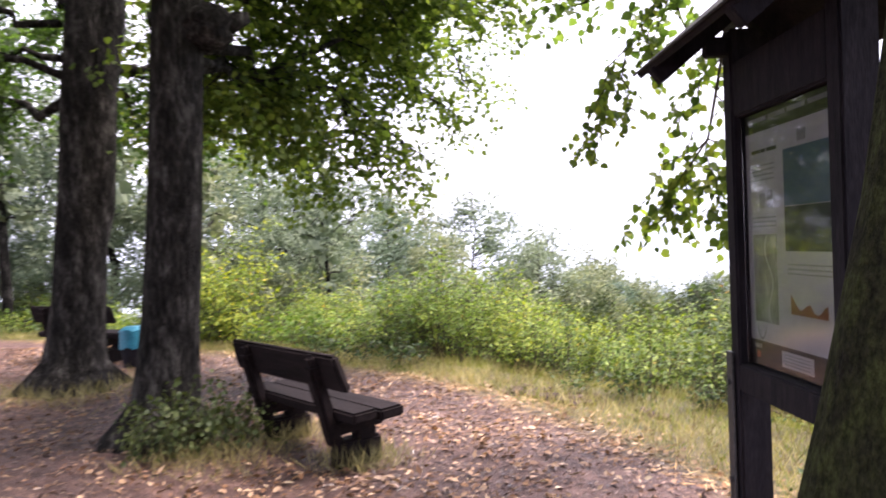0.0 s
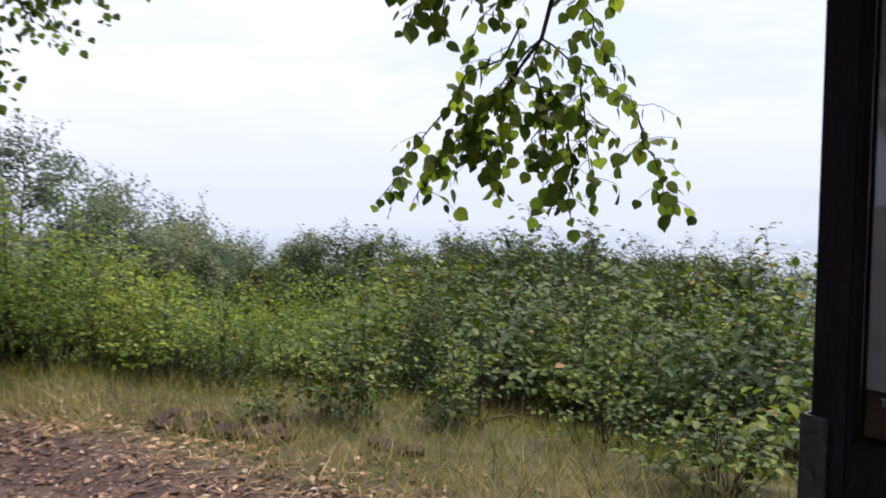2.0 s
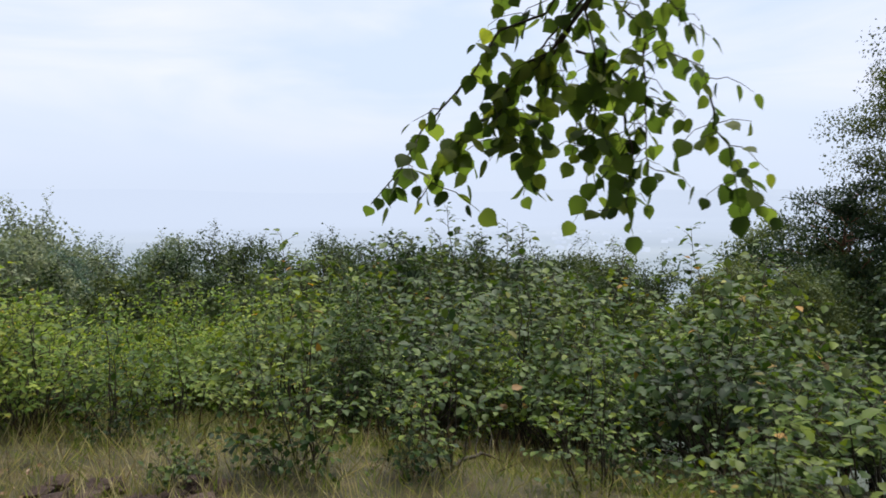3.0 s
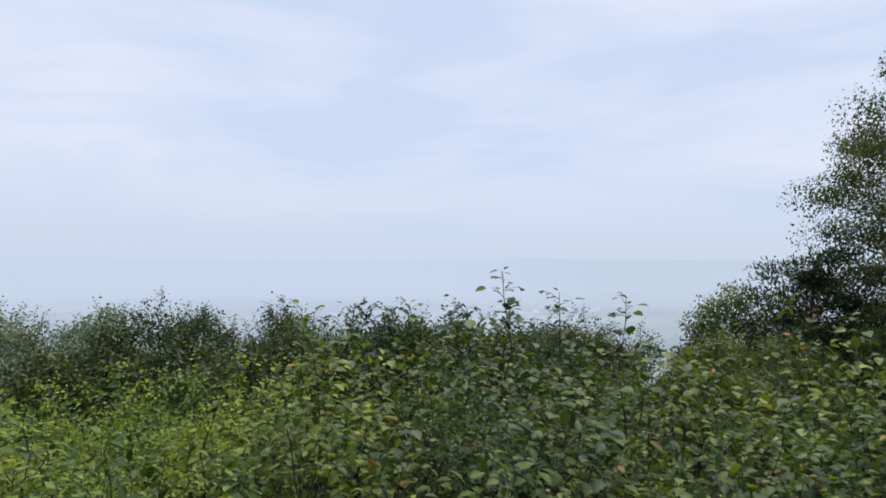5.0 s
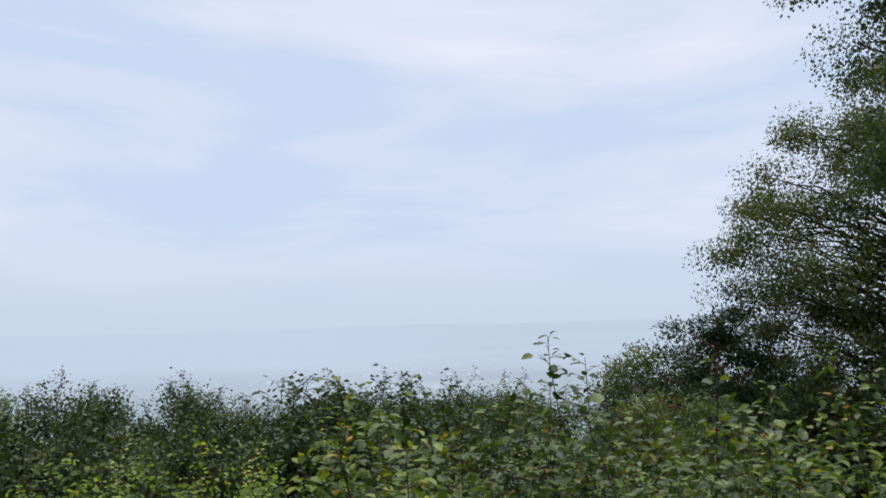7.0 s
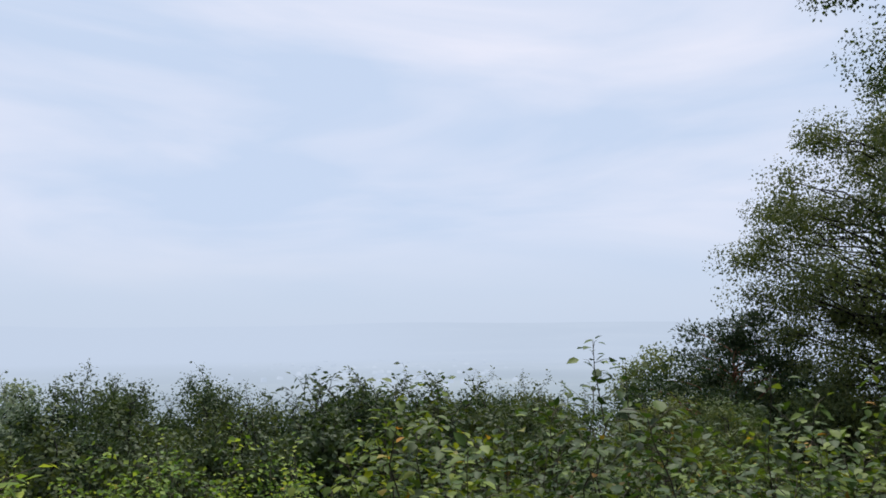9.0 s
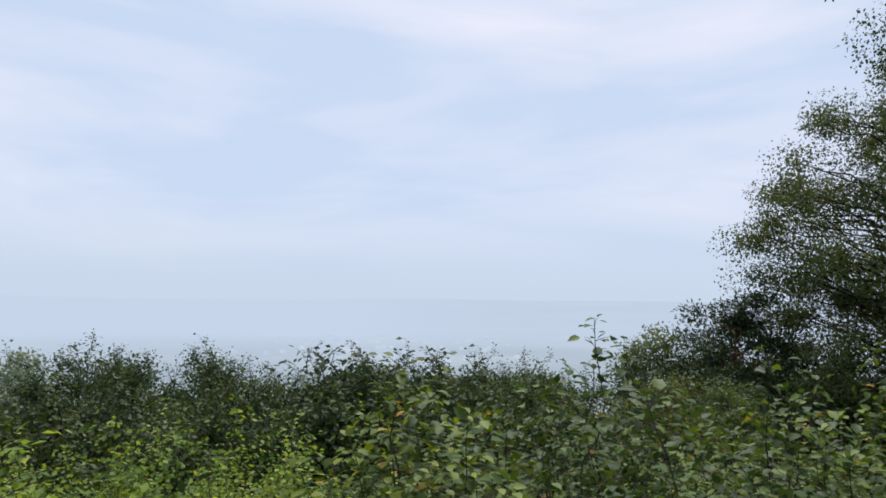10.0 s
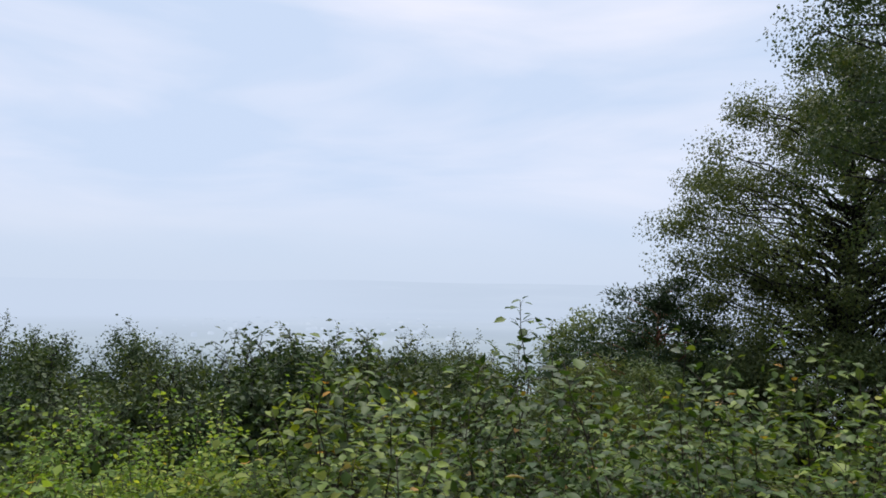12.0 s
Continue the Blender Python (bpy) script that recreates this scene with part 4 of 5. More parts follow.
# ---- shrubs on the slope ----
VIEW = (-0.27, 7.72)  # the lookout at the edge
bright = [spray_shrub(100 + k, (0.7, 1.1, 1.5)[k % 3], (0.9, 1.3, 1.7)[k % 3], (16, 26, 34)[k % 3], 0.068, BRIGHT, label="bright green leafy shrub on the open hillside", group="hillside shrubs", fine=False, bare=0.42, node=0.075, lateral=0.32, leaders=2, wide=0.66) for k in range(6)]
hazel = [spray_shrub(200 + k, (0.8, 1.4, 2.0)[k % 3], (1.2, 1.7, 2.1)[k % 3], (15, 22, 28)[k % 3], 0.092, FRESH if k in (0, 4, 5) else HAZEL, label="dense hazel shrub with broad green leaves", group="hazel thicket", bare=0.42, node=0.08, lateral=0.4, leaders=(0, 1, 1)[k % 3], fine=True, wide=0.68) for k in range(6)]
shoot = [spray_shrub(220 + k, 1.1, 0.9, 5, 0.07, FRESH, name="sapling", label="young hazel shoots with yellowish green leaves in tiers", category="sapling", group="young hazel shoots", fine=True, bare=0.35, node=0.085, lateral=0.34, leaders=1, wide=0.66) for k in range(3)]
B_SIZE, H_SIZE = (0.7, 1.1, 1.5), (0.8, 1.4, 2.0)


def kind_for(sizes, tall, pick):
    """The pattern of the nearest height, and its scale."""
    k = min(range(3), key=lambda j: abs(math.log(tall / sizes[j])))
    return k + 3 * pick, min(1.35, max(0.6, tall / sizes[k]))


herb = [shrub(230 + k, 0.5, 0.8, 9, 0.06, 0.045, BRIGHT if k else HAZEL, name="undergrowth", label="low leafy undergrowth among dry grass", category="undergrowth", group="undergrowth by the path", fine=False, twigs=6, cluster=2, fluff=0.04) for k in range(3)]
sapling = [shrub(250 + k, 2.2, 1.0, 7, 0.05, 0.04, BRIGHT if k < 2 else HAZEL, name="sapling", label="slender upright sapling with small fresh green leaves", category="sapling", group="young saplings", fine=False, twigs=22, cluster=3, fluff=0.06, twig=0.9) for k in range(3)]


def dip(az):
    """How far below the level the thicket's tops lie, seen from the lookout, by bearing."""
    return float(np.interp(az, [-12, -1, 6, 14, 21, 27, 31, 37, 43, 51, 58, 70], [6.5, 5.7, 5.3, 4.4, 3.6, 3.7, 4.6, 7.3, 8.6, 8.6, 9.6, 9.0]))


spots_b, spots_h, spots_u = [], [], []
for k in range(2200):
    x, y = rng.uniform(-15, 11), rng.uniform(-1, 22)
    d = float(past_edge(np.array([x]), np.array([y]))[0])
    if not 1.2 < d < 8.5:
        continue
    r, az = math.hypot(x - VIEW[0], y - VIEW[1]), math.degrees(math.atan2(y - VIEW[1], x - VIEW[0]))
    low_thicket = x > 1.9 and y < 7.6 and az <= -3
    thick = (-40 < az < 40 and r > 3.0 and x > 2.6) or low_thicket
    mine = spots_h if thick else spots_b
    if thick and (d < (2.5 if y > 6.2 else 1.6) or r < 4.3):
        continue
    gap = 1.2 if thick else 0.85 + 0.06 * d
    if any((x - s[1]) ** 2 + (y - s[2]) ** 2 < gap ** 2 for s in mine):
        continue
    if thick:
        top = 1.45 - r * math.tan(radians(dip(az) + max(0, 6.6 - r) * 2.4)) + 0.05 - 0.4 * rng.random() ** 1.5
        if low_thicket:
            top = min(top, gz(x, y) + 0.95 + 0.25 * (d - 2.2))
        kind, s = kind_for(H_SIZE, 1.17 * max(0.5, top - gz(x, y)), int(rng.integers(2)))
        mine.append((kind, x, y, rng.uniform(0, 360), s))
    elif az > 38 or az < -40:
        top = 1.45 - max(r, 2) * math.tan(radians(dip(az) - 0.6 + 3.6 * rng.random())) if 38 < az < 75 else gz(x, y) + (rng.uniform(0.4, 0.9) if rng.random() < 0.55 else rng.uniform(1.15, 1.75))
        if -20 < az < 80 and r < 6.5:
            top = min(top, 1.45 - r * math.tan(radians(17)))
        tall = min(top - gz(x, y), 1.8)
        if tall > 0.35:
            kind, s = kind_for(B_SIZE, tall, int(rng.integers(2)))
            mine.append((kind, x, y, rng.uniform(0, 360), s))
for x, y, h in [(0.45, 11.2, 1.6), (1.2, 10.9, 1.5), (-0.4, 11.6, 1.35), (0.0, 12.2, 1.5), (1.3, 11.9, 1.6)]:
    spots_b.append((2 + 3 * (len(spots_b) % 2), x, y, 50 * x, h / 1.5))
for k in range(1700):
    x, y = rng.uniform(-12, 6), rng.uniform(-1, 18)
    d = float(past_edge(np.array([x]), np.array([y]))[0])
    if 0.45 < d < (2.4 if y > 9.5 else 2.8) and (y > 9.5 or rng.random() < 0.25) and math.hypot(x - VIEW[0], y - VIEW[1]) > 1.6 and all((x - s[1]) ** 2 + (y - s[2]) ** 2 > 0.5 ** 2 for s in spots_u):
        spots_u.append((int(rng.integers(3)) if y > 9.5 else 0, x, y, rng.uniform(0, 360), rng.uniform(0.7, 1.4) if y > 9.5 else rng.uniform(0.5, 0.9)))
scatter(bright, spots_b)
scatter(hazel, spots_h)
scatter(herb, spots_u)
scatter(shoot, [(k % 3, x, y, 67 * k, s) for k, (x, y, s) in enumerate([(2.75, 6.88, 0.8), (2.15, 7.36, 0.8), (2.24, 9.1, 0.95), (3.0, 7.6, 0.7), (1.6, 8.9, 0.8), (3.2, 6.2, 0.75), (2.5, 8.2, 0.8), (1.5, 9.9, 0.9), (3.1, 5.1, 0.7), (1.9, 10.4, 1.0), (2.9, 9.4, 1.0), (3.7, 6.6, 0.9), (2.9, 4.3, 0.6), (0.9, 10.2, 0.7), (3.5, 8.3, 0.9)])])
scatter(sapling, [(0, -3.7, 13.6, 0, 1.0), (1, -4.4, 14.2, 90, 0.8), (2, 4.2, 9.6, 40, 0.75), (2, 3.3, 8.4, 200, 0.6), (0, 5.4, 13.5, 20, 0.85), (1, 6.2, 15.5, 140, 1.1), (1, 4.6, 16.5, 10, 1.1), (2, 7.4, 9.9, 100, 0.98), (2, 8.0, 8.9, 60, 0.95), (2, 6.6, 11.2, 160, 0.85)])
tall_bush = shrub(256, 2.1, 1.7, 16, 0.07, 0.045, BRIGHT, name="bush", label="tall fresh green bush at the clearing's edge", category="bush", fine=False, twigs=18, cluster=2, fluff=0.06, bare=0.15)
place(tall_bush, -3.35, 12.75)
for k, (az, r, low) in enumerate([(44, 7.6, 10.6), (47.5, 8.6, 9.8), (51, 9.4, 7.6), (54, 8.2, 10.0), (57, 9.2, 9.4), (61, 8.4, 10.4), (66, 8.0, 10.8)]):
    x, y = VIEW[0] + r * math.cos(radians(az)), VIEW[1] + r * math.sin(radians(az))
    place(copy_thing(tall_bush, Matrix()), x, y, None, 70 * k, sized(2.1, x, y, 1.45 - r * math.tan(radians(low))))
misty = [shrub(390 + k, 3.4, 3.2, 16, 0.13, 0.07, FAR, name="bush", label="far green bush, its leaf colour paled for mist", category="bush", group="misty bushes", fine=False, twigs=13, cluster=2, fluff=0.09, wide=0.7, bare=0.04) for k in range(2)]
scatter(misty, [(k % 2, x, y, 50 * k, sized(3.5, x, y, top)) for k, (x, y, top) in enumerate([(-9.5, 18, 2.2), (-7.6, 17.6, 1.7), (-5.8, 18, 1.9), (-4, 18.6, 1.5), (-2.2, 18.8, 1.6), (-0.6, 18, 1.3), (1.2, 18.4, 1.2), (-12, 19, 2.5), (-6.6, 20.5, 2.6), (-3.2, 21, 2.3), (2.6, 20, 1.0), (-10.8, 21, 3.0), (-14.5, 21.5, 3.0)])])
suckers = [shrub(270, 0.6, 1.1, 18, 0.075, 0.05, DARK, name="lime_sucker", label="leafy suckers round the old lime tree's foot", category="shrub", twigs=6, cluster=2, fluff=0.05, lean=0.9)]
place(suckers[0], -1.78, 5.8, None, 0, 0.6, 0.9)
place(copy_thing(suckers[0], Matrix()), -2.05, 5.72, None, 120, 0.5, 0.75)
place(copy_thing(suckers[0], Matrix()), -1.5, 6.0, None, 200, 0.45, 0.6)
for k, (x, y, s) in enumerate([(0.4, 9.9, 0.62), (1.1, 9.8, 0.55), (-0.6, 10.9, 0.5), (-1.8, 12.0, 0.5), (1.9, 9.2, 0.5), (3.6, 8.9, 0.6), (-5.2, 14.4, 0.6), (4.6, 8.2, 0.62), (5.6, 9.6, 0.75), (6.0, 8.6, 0.7)]):
    place(copy_thing(sapling[k % 3], Matrix()), x, y, None, 73 * k, s)
for az, r, up in [(54, 9, 0), (50, 10.5, 0.2), (47, 9.5, -0.1), (44, 9, 0), (41, 8.5, 0), (57, 8.5, 0.1), (52, 12, 0.3), (46, 11.5, 0.1), (60, 10, 0.2), (38.5, 8.2, 0), (49, 8, -0.3), (42.5, 10.5, 0.1), (55.5, 11, 0)]:
    x, y = VIEW[0] + r * math.cos(radians(az)), VIEW[1] + r * math.sin(radians(az))
    place(copy_thing(sapling[int(az) % 2], Matrix()), x, y, None, 40 * az, sized(2.25, x, y, 1.45 - r * math.tan(radians(dip(az) - 1.3)) + up))

# ---- woods below and beyond ----
beech = [clump_tree(300 + k, 7.0, [(0.05, 1.2), (0.25, 2.0), (0.55, 2.1), (0.8, 1.5), (1.0, 0.35)], 110, 0.55, 200, 0.095, DARK, label="dark green young beech on the slope", group="slope trees", spikes=30, spike=0.5, droop=0.1, trunk_r=0.1) for k in range(3)]
thicket = [clump_tree(380 + k, 3.0, [(0.05, 1.0), (0.4, 1.35), (0.75, 1.1), (1.0, 0.35)], 45, 0.42, 170, 0.09, DARK, name="bush", label="dark green bush on the lower slope", group="slope bushes", spikes=14, spike=0.5, droop=0.1, trunk_r=0.04, category="bush") for k in range(2)]
hazy = [clump_tree(320 + k, 8.5, [(0.03, 1.8), (0.25, 2.8), (0.55, 2.9), (0.8, 2.0), (1.0, 0.5)], 110, 0.75, 150, 0.13, FAR, label="far green tree, its leaf colour paled for mist", group="misty trees", spikes=18, spike=0.8, trunk_r=0.1) for k in range(3)]
tspots = []
for k in range(700):
    az, r = rng.uniform(4, 84), 15.5 + 16 * rng.random() ** 1.6
    if az < 24:
        r += 8
    x, y = VIEW[0] + r * math.cos(radians(az)), VIEW[1] + r * math.sin(radians(az))
    if all((x - s[1]) ** 2 + (y - s[2]) ** 2 > 1.8 ** 2 for s in tspots) and len(tspots) < 46:
        low = float(np.interp(az, [4, 20, 26, 30, 33, 37, 40, 43, 50, 64, 84], [3.2, 3.3, 3.5, 3.8, 4.4, 3.2, 4.8, 3.4, 2.2, 2.0, 0.5]))
        top = 1.45 - r * math.tan(radians(low - 1.0 + 2.1 * rng.random() ** 1.6))
        tspots.append((int(rng.integers(3)), x, y, rng.uniform(0, 360), sized(7.7, x, y, top)))
for k, (az, r, low) in enumerate([(22, 25, 3.5), (24.5, 22, 3.7), (27, 24, 3.6), (29, 21, 4.0), (31.5, 23, 3.7), (34, 20, 4.4), (36.5, 22, 4.0), (39.5, 21, 4.6), (42, 19, 4.2), (44.5, 20, 3.4)]):
    x, y = VIEW[0] + r * math.cos(radians(az)), VIEW[1] + r * math.sin(radians(az))
    tspots.append((k % 3, x, y, 57 * k, sized(7.8, x, y, 1.45 - r * math.tan(radians(low)))))
bspots = []
for k in range(200):
    az, r = rng.uniform(24, 84), rng.uniform(12.8, 17)
    x, y = VIEW[0] + r * math.cos(radians(az)), VIEW[1] + r * math.sin(radians(az))
    if len(bspots) < 28 and all((x - s[1]) ** 2 + (y - s[2]) ** 2 > 1.5 ** 2 for s in bspots):
        bspots.append((k % 2, x, y, rng.uniform(0, 360), sized(3.1, x, y, 1.45 - r * math.tan(radians(5.8 + 2.2 * rng.random())))))
for k, (az, r, low) in enumerate([(34, 16, 5.2), (36.5, 15, 5.6), (38, 17, 5.0), (39.5, 14.5, 6.0), (41, 16.5, 5.4), (36, 19, 4.6), (39, 20, 4.8), (31, 17, 5.0)]):
    x, y = VIEW[0] + r * math.cos(radians(az)), VIEW[1] + r * math.sin(radians(az))
    bspots.append((k % 2, x, y, 63 * k, sized(3.1, x, y, 1.45 - r * math.tan(radians(low)))))
scatter(thicket, bspots)
open_side = [s for s in tspots if math.degrees(math.atan2(s[2] - VIEW[1], s[1] - VIEW[0])) > 60]
low_side = [s for s in tspots if math.degrees(math.atan2(s[2] - VIEW[1], s[1] - VIEW[0])) < 21]
scatter(beech, [s for s in tspots if s not in open_side and s not in low_side])
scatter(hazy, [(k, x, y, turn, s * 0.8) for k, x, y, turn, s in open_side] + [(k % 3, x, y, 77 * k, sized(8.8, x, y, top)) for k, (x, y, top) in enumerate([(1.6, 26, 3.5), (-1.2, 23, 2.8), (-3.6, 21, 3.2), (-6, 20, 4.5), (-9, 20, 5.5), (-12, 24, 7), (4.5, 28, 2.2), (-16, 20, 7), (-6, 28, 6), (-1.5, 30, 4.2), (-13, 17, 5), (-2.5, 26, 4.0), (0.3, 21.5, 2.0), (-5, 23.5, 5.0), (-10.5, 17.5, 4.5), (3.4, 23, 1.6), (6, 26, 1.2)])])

birch = [clump_tree(340, 21.5, [(0.25, 4.2), (0.45, 5.2), (0.56, 5.9), (0.67, 7.3), (0.75, 7.0), (0.83, 5.2), (0.92, 2.6), (1.0, 0.7)], 420, 1.05, 400, 0.115, DARK, name="birch_tree", label="tall broad dark green birch at the wood's edge", group="edge trees", trunk_r=0.24, droop=0.6, flat=0.75, spikes=16, spike=0.5, inner=0.42),
         clump_tree(342, 17.5, [(0.4, 2.4), (0.6, 3.2), (0.8, 4.0), (0.92, 3.4), (1.0, 1.2)], 150, 0.8, 420, 0.085, DARK, name="birch_tree", label="tall birch with fine hanging twigs", group="edge trees", trunk_r=0.16, droop=0.7, flat=0.9, spikes=0)]
scatter(birch, [(0, 32.6, 7.2, 20, 1.0), (0, 36, -4.5, 130, 1.15), (1, 16.6, 5.1, 0, 1.03)])
pine = [clump_tree(341, 11.5, [(0.3, 2.4), (0.5, 4.4), (0.7, 4.0), (0.9, 2.4), (1.0, 1.0)], 110, 0.95, 380, 0.19, NEEDLE, name="pine_tree", label="dark pine with level boughs", group="edge pines", trunk_r=0.16, wood=RED_BARK, wide=0.35, droop=-0.1, flat=0.35)]
scatter(pine, [(0, 32.5, 14.2, 0, sized(11.5, 32.5, 14.2, 2.0))])
round_tree = [clump_tree(343 + k, 9.0, [(0.2, 1.8), (0.6, 2.4), (0.85, 1.7), (1.0, 0.6)], 80, 0.7, 240, 0.12, OLIVE, label="pale green rounded young tree below the birch", group="pale young trees", trunk_r=0.09, droop=0.5) for k in range(2)]
scatter(round_tree, [(k % 2, x, y, 50 * k, sized(9.2, x, y, top)) for k, (x, y, top) in enumerate([(x, y, gz(x, y) + 7.2 * s) for k, x, y, turn, s in low_side] + [(35.5, 18.0, 0.75), (32.5, 14.0, -0.4), (30, 11.0, 0.2), (28, 7.5, 0.3), (27, 4.0, 0.5)])])

# ---- the wood behind the clearing ----
behind = [forest_tree(360 + k, 13, 8, 0.22, 0.3, 0.3, DARK, label="tall leafy forest tree behind the clearing", group="forest trees", trunk_r=0.2, boughs=34, twigs=7, twig_len=1.2, cluster=3, fluff=0.3, inner=12, inner_size=0.7) for k in range(2)]
scatter(behind, [(k % 2, x, y, 61 * k, s) for k, (x, y, s) in enumerate([(-5, -4, 1.0), (-1, -6, 1.1), (3.5, -5, 1.0), (-8, 0, 1.0), (-9, 5.5, 1.1), (-12, 10, 1.0), (-13, 2, 1.2), (-9, -7, 1.2), (-4, -10, 1.2), (2, -11, 1.2), (-11.5, 15.5, 0.9), (7, -8, 1.0), (-15, 14, 1.1)])])
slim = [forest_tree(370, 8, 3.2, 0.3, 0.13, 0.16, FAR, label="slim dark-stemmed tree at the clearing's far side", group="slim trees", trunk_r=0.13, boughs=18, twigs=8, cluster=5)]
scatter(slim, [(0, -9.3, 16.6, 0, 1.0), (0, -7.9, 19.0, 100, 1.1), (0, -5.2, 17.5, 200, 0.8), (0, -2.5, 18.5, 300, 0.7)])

# ---- grass, litter and chips ----
def strew(name, label, count, xr, yr, keep, mat, size, wide, lift, stand, seed, fine=False):
    """Blades or fallen pieces strewn where keep(d, x, y) is a chance."""
    g = np.random.default_rng(seed)
    x, y = g.uniform(*xr, count), g.uniform(*yr, count)
    d = past_edge(x, y)
    ok = g.random(count) < keep(d, x, y)
    x, y = x[ok], y[ok]
    n = len(x)
    z = ground_z(x, y)
    way = g.normal(size=(n, 3)) * np.array([1, 1, 0.25])
    up = np.tile([0.0, 0, 1], (n, 1)) + g.normal(size=(n, 3)) * 0.35
    if stand:
        way = np.stack([g.normal(size=n) * 0.6, g.normal(size=n) * 0.6, np.ones(n)], 1)
        up = g.normal(size=(n, 3))
    s = size[0] + (size[1] - size[0]) * g.random(n) ** 1.5
    ob = leaves_object(name, np.stack([x, y, z + lift * g.random(n)], 1), way, up, s, wide, mat, None, fine)
    return tagged(ob, label, name.replace("_", " "), kind="stuff")


def tuft_noise(x, y):
    return 0.5 + 0.5 * np.sin(x * 2.3 + 1.1 * np.sin(y * 1.7)) * np.cos(y * 2.9 + np.sin(x * 3.1))


def bump_at(x, y, cx, cy, r):
    return np.exp(-((x - cx) ** 2 + (y - cy) ** 2) / (r * r))


def straw_keep(d, x, y):
    c = np.interp(d, [0.0, 0.25, 0.6, 1.3, 3.5], [0, 0.5, 0.6, 0.22, 0.08]) * (0.25 + 0.75 * tuft_noise(x, y))
    c = c + 0.8 * (bump_at(x, y, -4.0, 8.5, 0.6) + 6 * bump_at(x, y, -0.48, 5.3, 0.2) + 5 * bump_at(x, y, -1.1, 6.1, 0.2) + bump_at(x, y, -1.6, 5.6, 0.4))
    return c


strew("dry_grass", "straw-coloured dry grass along the path's edge", 480000, (-9, 5), (-1, 15), straw_keep, STRAW, (0.05, 0.24), 0.028, 0.0, True, 31)
strew("green_grass", "yellowish green grass between the shrubs", 500000, (-9, 7), (-1, 16), lambda d, x, y: np.interp(d, [0.05, 0.5, 2.5, 4], [0, 0.55, 0.6, 0.1]) * (0.3 + 0.7 * tuft_noise(x + 4, y)), GRASS, (0.05, 0.19), 0.034, 0.0, True, 32)
# pale leaves thin out towards the limes, imitating shade, and crowd the brighter path
strew("leaf_litter", "brown and pale fallen leaves on the soil", 80000, (-9, 3), (-1, 13), lambda d, x, y: np.interp(d, [-6, -0.2, 0.3, 0.9], [0.55, 0.8, 0.8, 0.0]) * (0.35 + 0.65 * tuft_noise(x * 0.7, y * 0.7)) * np.interp(x, [-3, -0.5], [0.6, 1.1]), LITTER, (0.025, 0.085), 0.5, 0.025, False, 33)
strew("bark_chips", "dark brown bark chips trodden into the path", 90000, (-8, 3), (-1, 13), lambda d, x, y: np.interp(d, [-6, -0.2, 0.25], [0.6, 0.95, 0.0]), CHIP, (0.02, 0.07), 0.3, 0.015, False, 34)


strew("dead_stalks", "brown dead stalks standing between the shrubs", 160000, (-9, 7), (-1, 16), lambda d, x, y: np.interp(d, [0.4, 0.9, 2.2, 3.5], [0, 0.5, 0.5, 0.1]) * tuft_noise(x * 1.3, y * 1.3 + 2) ** 2, DEAD, (0.1, 0.38), 0.014, 0.0, True, 35)
strew("trodden_hay", "pale orange dead grass trodden flat along the edge", 260000, (-9, 3), (-1, 14), lambda d, x, y: np.interp(d, [-0.35, -0.05, 0.2, 0.5], [0, 0.5, 0.6, 0]) * (0.25 + 0.75 * tuft_noise(x * 1.9, y * 1.9)), HAY, (0.05, 0.18), 0.05, 0.03, False, 36)


# ---- a dead branch on the slope ----
def fallen_branch():
    p = Plant(91)
    a, b = np.array([2.78, 6.9, 0.0]), np.array([3.58, 7.03, 0.0])
    c = p.curve(a, b, 0.0, 0.05, 9)
    c[:, 2] = [gz(q[0], q[1]) + 0.02 + 0.1 * math.sin(k / 8 * math.pi) ** 2 for k, q in enumerate(c)]
    p.tube(c, np.linspace(0.014, 0.005, 9), 6, 0.1)
    for k in (3, 5):
        p.tube(p.curve(c[k], c[k] + np.array([0.12, 0.1, 0.14]), 0, 0.05, 4), np.linspace(0.006, 0.002, 4), 4)
    ob = mesh_object("fallen_branch", np.concatenate(p.v), p.f, TWIG, None, smooth=True)
    tagged(ob, "bent dead branch lying in the grass", "branch")


fallen_branch()


def soil_mound(x, y, size, seed):
    """Dug-up dark clods heaped at the path's edge."""
    g = np.random.default_rng(seed)
    e = empty("soil_mound", pose(x, y, gz(x, y)), "heap of dark dug-up soil clods at the path's edge", "soil mound", "soil mounds")
    for k in range(16):
        bm = bmesh.new()
        bmesh.ops.create_icosphere(bm, subdivisions=2, radius=1.0)
        r = size * g.uniform(0.08, 0.22)
        q = g.normal(size=2) * size * 0.32
        for v in bm.verts:
            n = 1 + 0.22 * math.sin(v.co.x * 5 + k) * math.cos(v.co.y * 4 - k) + 0.12 * math.sin(v.co.z * 9 + 2 * k)
            v.co = Vector((v.co.x * r * n + q[0], v.co.y * r * n + q[1], v.co.z * r * 0.6 * n + r * 0.25))
        part("clod", bm, SOIL, e)


for mx, my, ms, seed in ((1.32, 7.35, 0.5, 5), (0.95, 7.75, 0.4, 6), (1.85, 6.5, 0.35, 7)):
    soil_mound(mx, my, ms, seed)


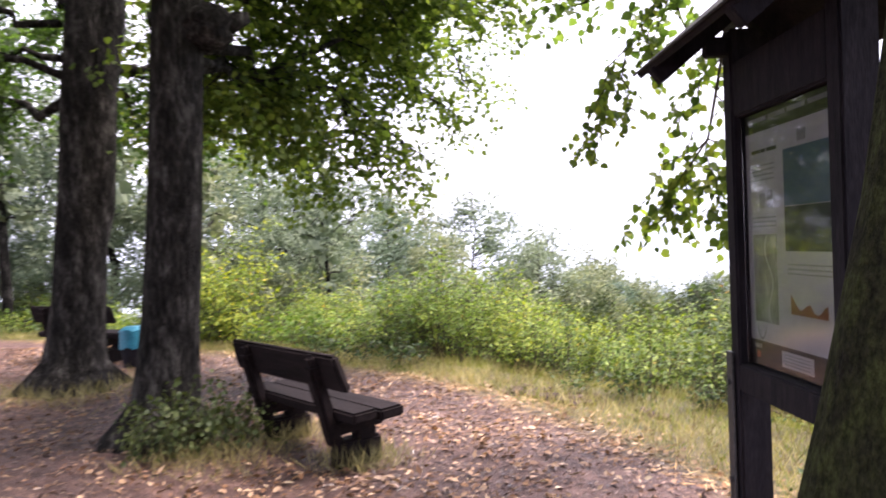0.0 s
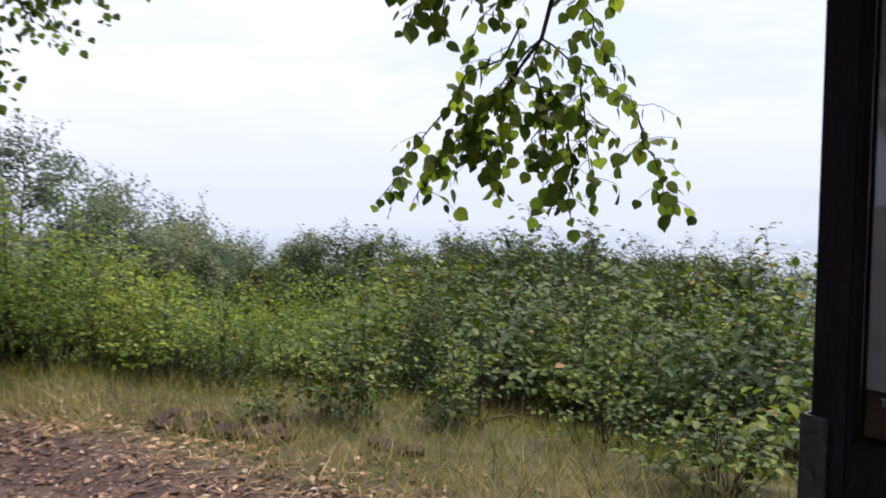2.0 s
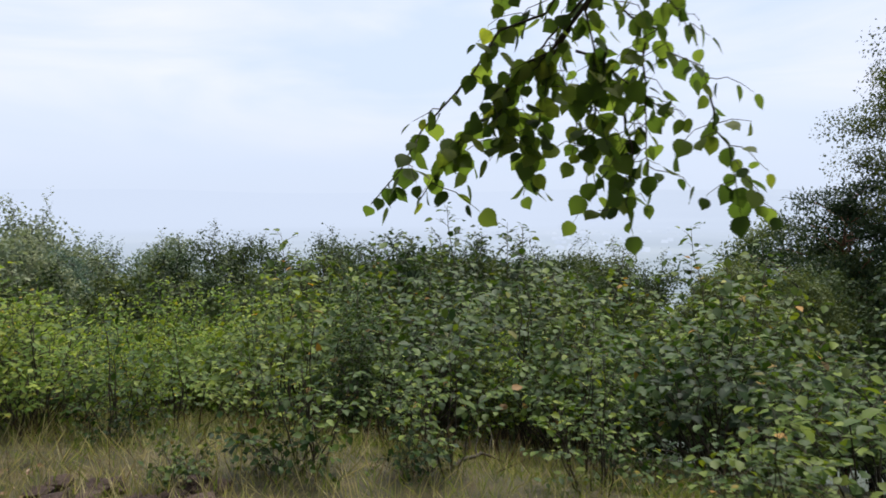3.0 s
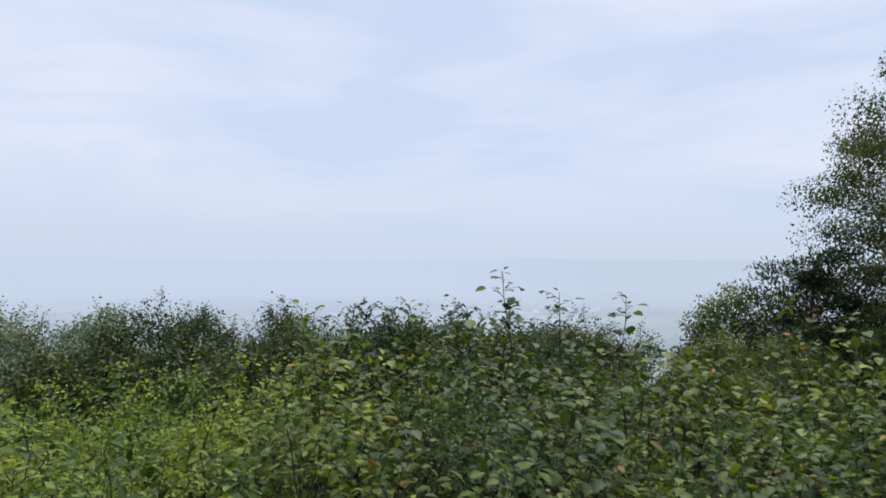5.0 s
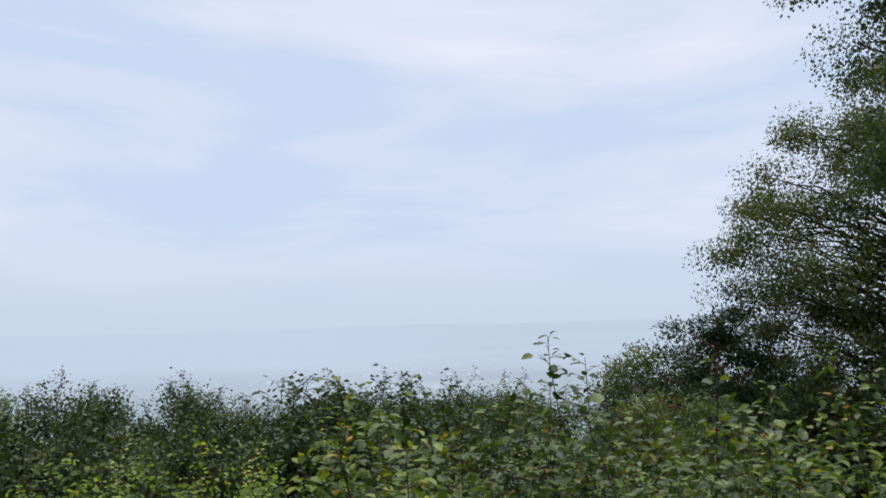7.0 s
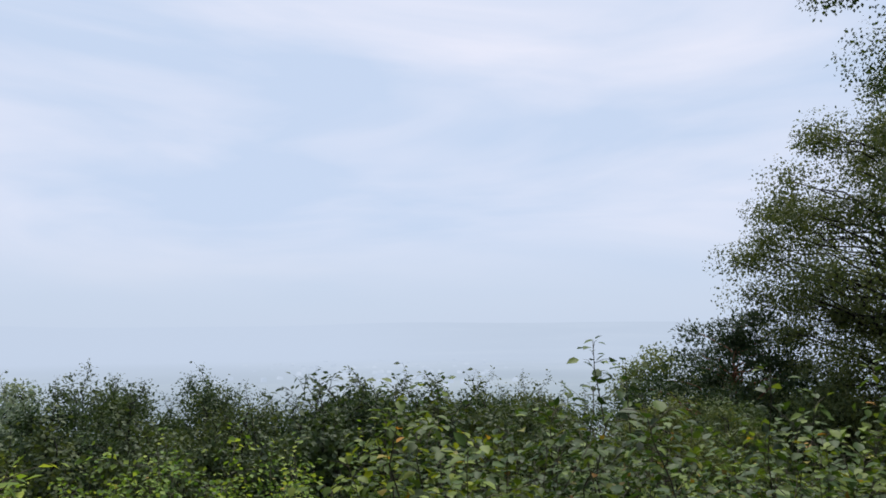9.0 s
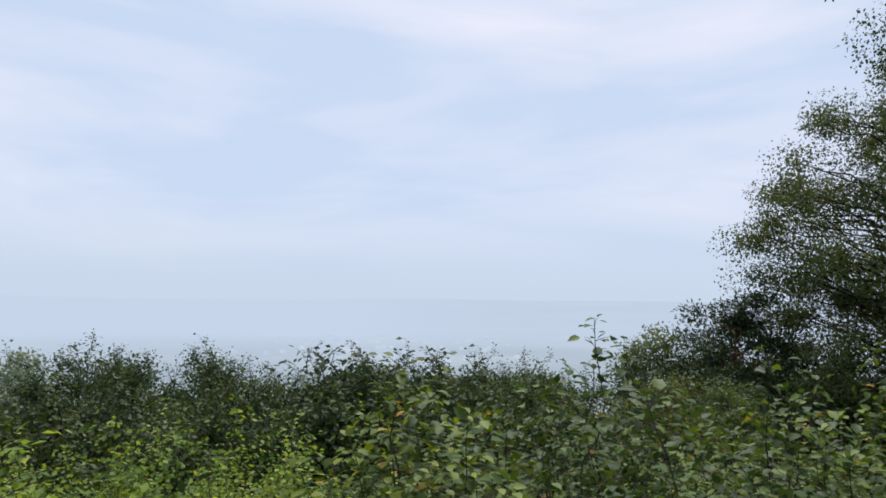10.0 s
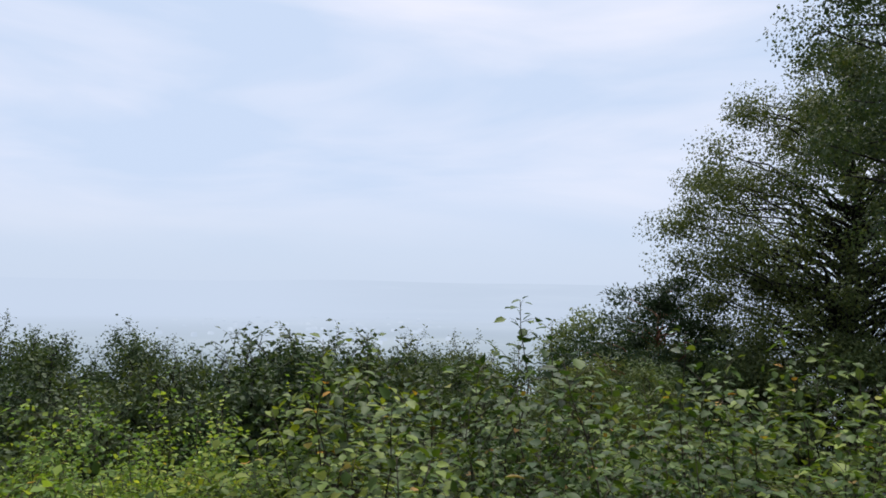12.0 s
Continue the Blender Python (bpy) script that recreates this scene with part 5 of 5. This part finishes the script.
# ---- the valley, with haze painted into its colour ----
def far_valley():
    ang = np.radians(np.linspace(-80, 150, 93))
    rad = np.array([150, 280, 420, 650, 900, 1200, 1600, 2100, 2700, 3300, 3900, 4400])
    hz = np.array([-42, -58, -74, -78, -79, -79, -78, -74, -62, -30, 12, 46])
    A, R = np.meshgrid(ang, rad)
    H = np.repeat(hz[:, None], len(ang), 1) + np.where(R > 2500, 9 * np.sin(A * 5) + 6 * np.sin(A * 11 + 1) + 3 * np.sin(A * 23), 0) * np.clip((R - 2500) / 1500, 0, 1)
    verts = np.stack([R * np.cos(A), R * np.sin(A), H], -1).reshape(-1, 3)
    i = np.arange(verts.shape[0]).reshape(R.shape)
    faces = np.stack([i[:-1, :-1], i[:-1, 1:], i[1:, 1:], i[1:, :-1]], -1).reshape(-1, 4)
    # painted haze: how far each point's colour fades to the sky's haze
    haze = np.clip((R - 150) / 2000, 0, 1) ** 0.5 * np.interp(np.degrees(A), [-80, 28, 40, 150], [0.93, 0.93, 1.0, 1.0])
    # emission stands in for daylight on the valley
    near = glow_material("valley_haze_glow", [(0.38, (0.13, 0.19, 0.18)), (0.52, (0.2, 0.27, 0.25)), (0.62, (0.36, 0.42, 0.38))], 0.0022, (1, 1, 1))
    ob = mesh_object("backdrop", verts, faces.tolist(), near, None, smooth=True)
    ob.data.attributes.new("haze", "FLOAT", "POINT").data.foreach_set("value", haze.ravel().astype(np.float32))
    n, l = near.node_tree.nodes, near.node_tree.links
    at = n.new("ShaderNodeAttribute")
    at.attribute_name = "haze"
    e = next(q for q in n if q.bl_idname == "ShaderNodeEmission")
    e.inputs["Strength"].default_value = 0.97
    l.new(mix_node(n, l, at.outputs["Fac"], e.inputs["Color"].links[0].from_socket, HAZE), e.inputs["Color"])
    tagged(ob, "glowing blue valley with fields and a low ridge, haze painted in", "distance", kind="structure")


def far_town():
    """Small houses of a town in the valley, each a block with a pitched roof."""
    g = np.random.default_rng(41)
    v, f = [], []
    for k in range(120):
        az, r = radians(g.normal(37, 5)), g.uniform(1100, 2100)
        x, y = r * math.cos(az), r * math.sin(az)
        w, l, h, t = g.uniform(5, 8), g.uniform(7, 12), g.uniform(3, 4.5), g.uniform(0, 3.1)
        c, s = math.cos(t), math.sin(t)
        b = len(v)
        for (px, py, pz) in [(-w, -l, 0), (w, -l, 0), (w, l, 0), (-w, l, 0), (-w, -l, h), (w, -l, h), (w, l, h), (-w, l, h), (0, -l, h * 1.7), (0, l, h * 1.7)]:
            v.append((x + 0.5 * (px * c - py * s), y + 0.5 * (px * s + py * c), -79 + pz))
        f += [[b + q for q in face] for face in ((0, 1, 5, 4), (1, 2, 6, 5), (2, 3, 7, 6), (3, 0, 4, 7), (4, 5, 8), (6, 7, 9), (5, 6, 9, 8), (7, 4, 8, 9))]
    # haze is put into the houses' pale colour
    white = glow_material("town_haze_glow", [(0.4, (0.48, 0.57, 0.71)), (0.62, (0.57, 0.655, 0.79))], 0.02)
    tagged(mesh_object("distant_town", v, f, white), "pale glowing houses of a distant town, haze painted in", "town", kind="stuff")


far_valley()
far_town()
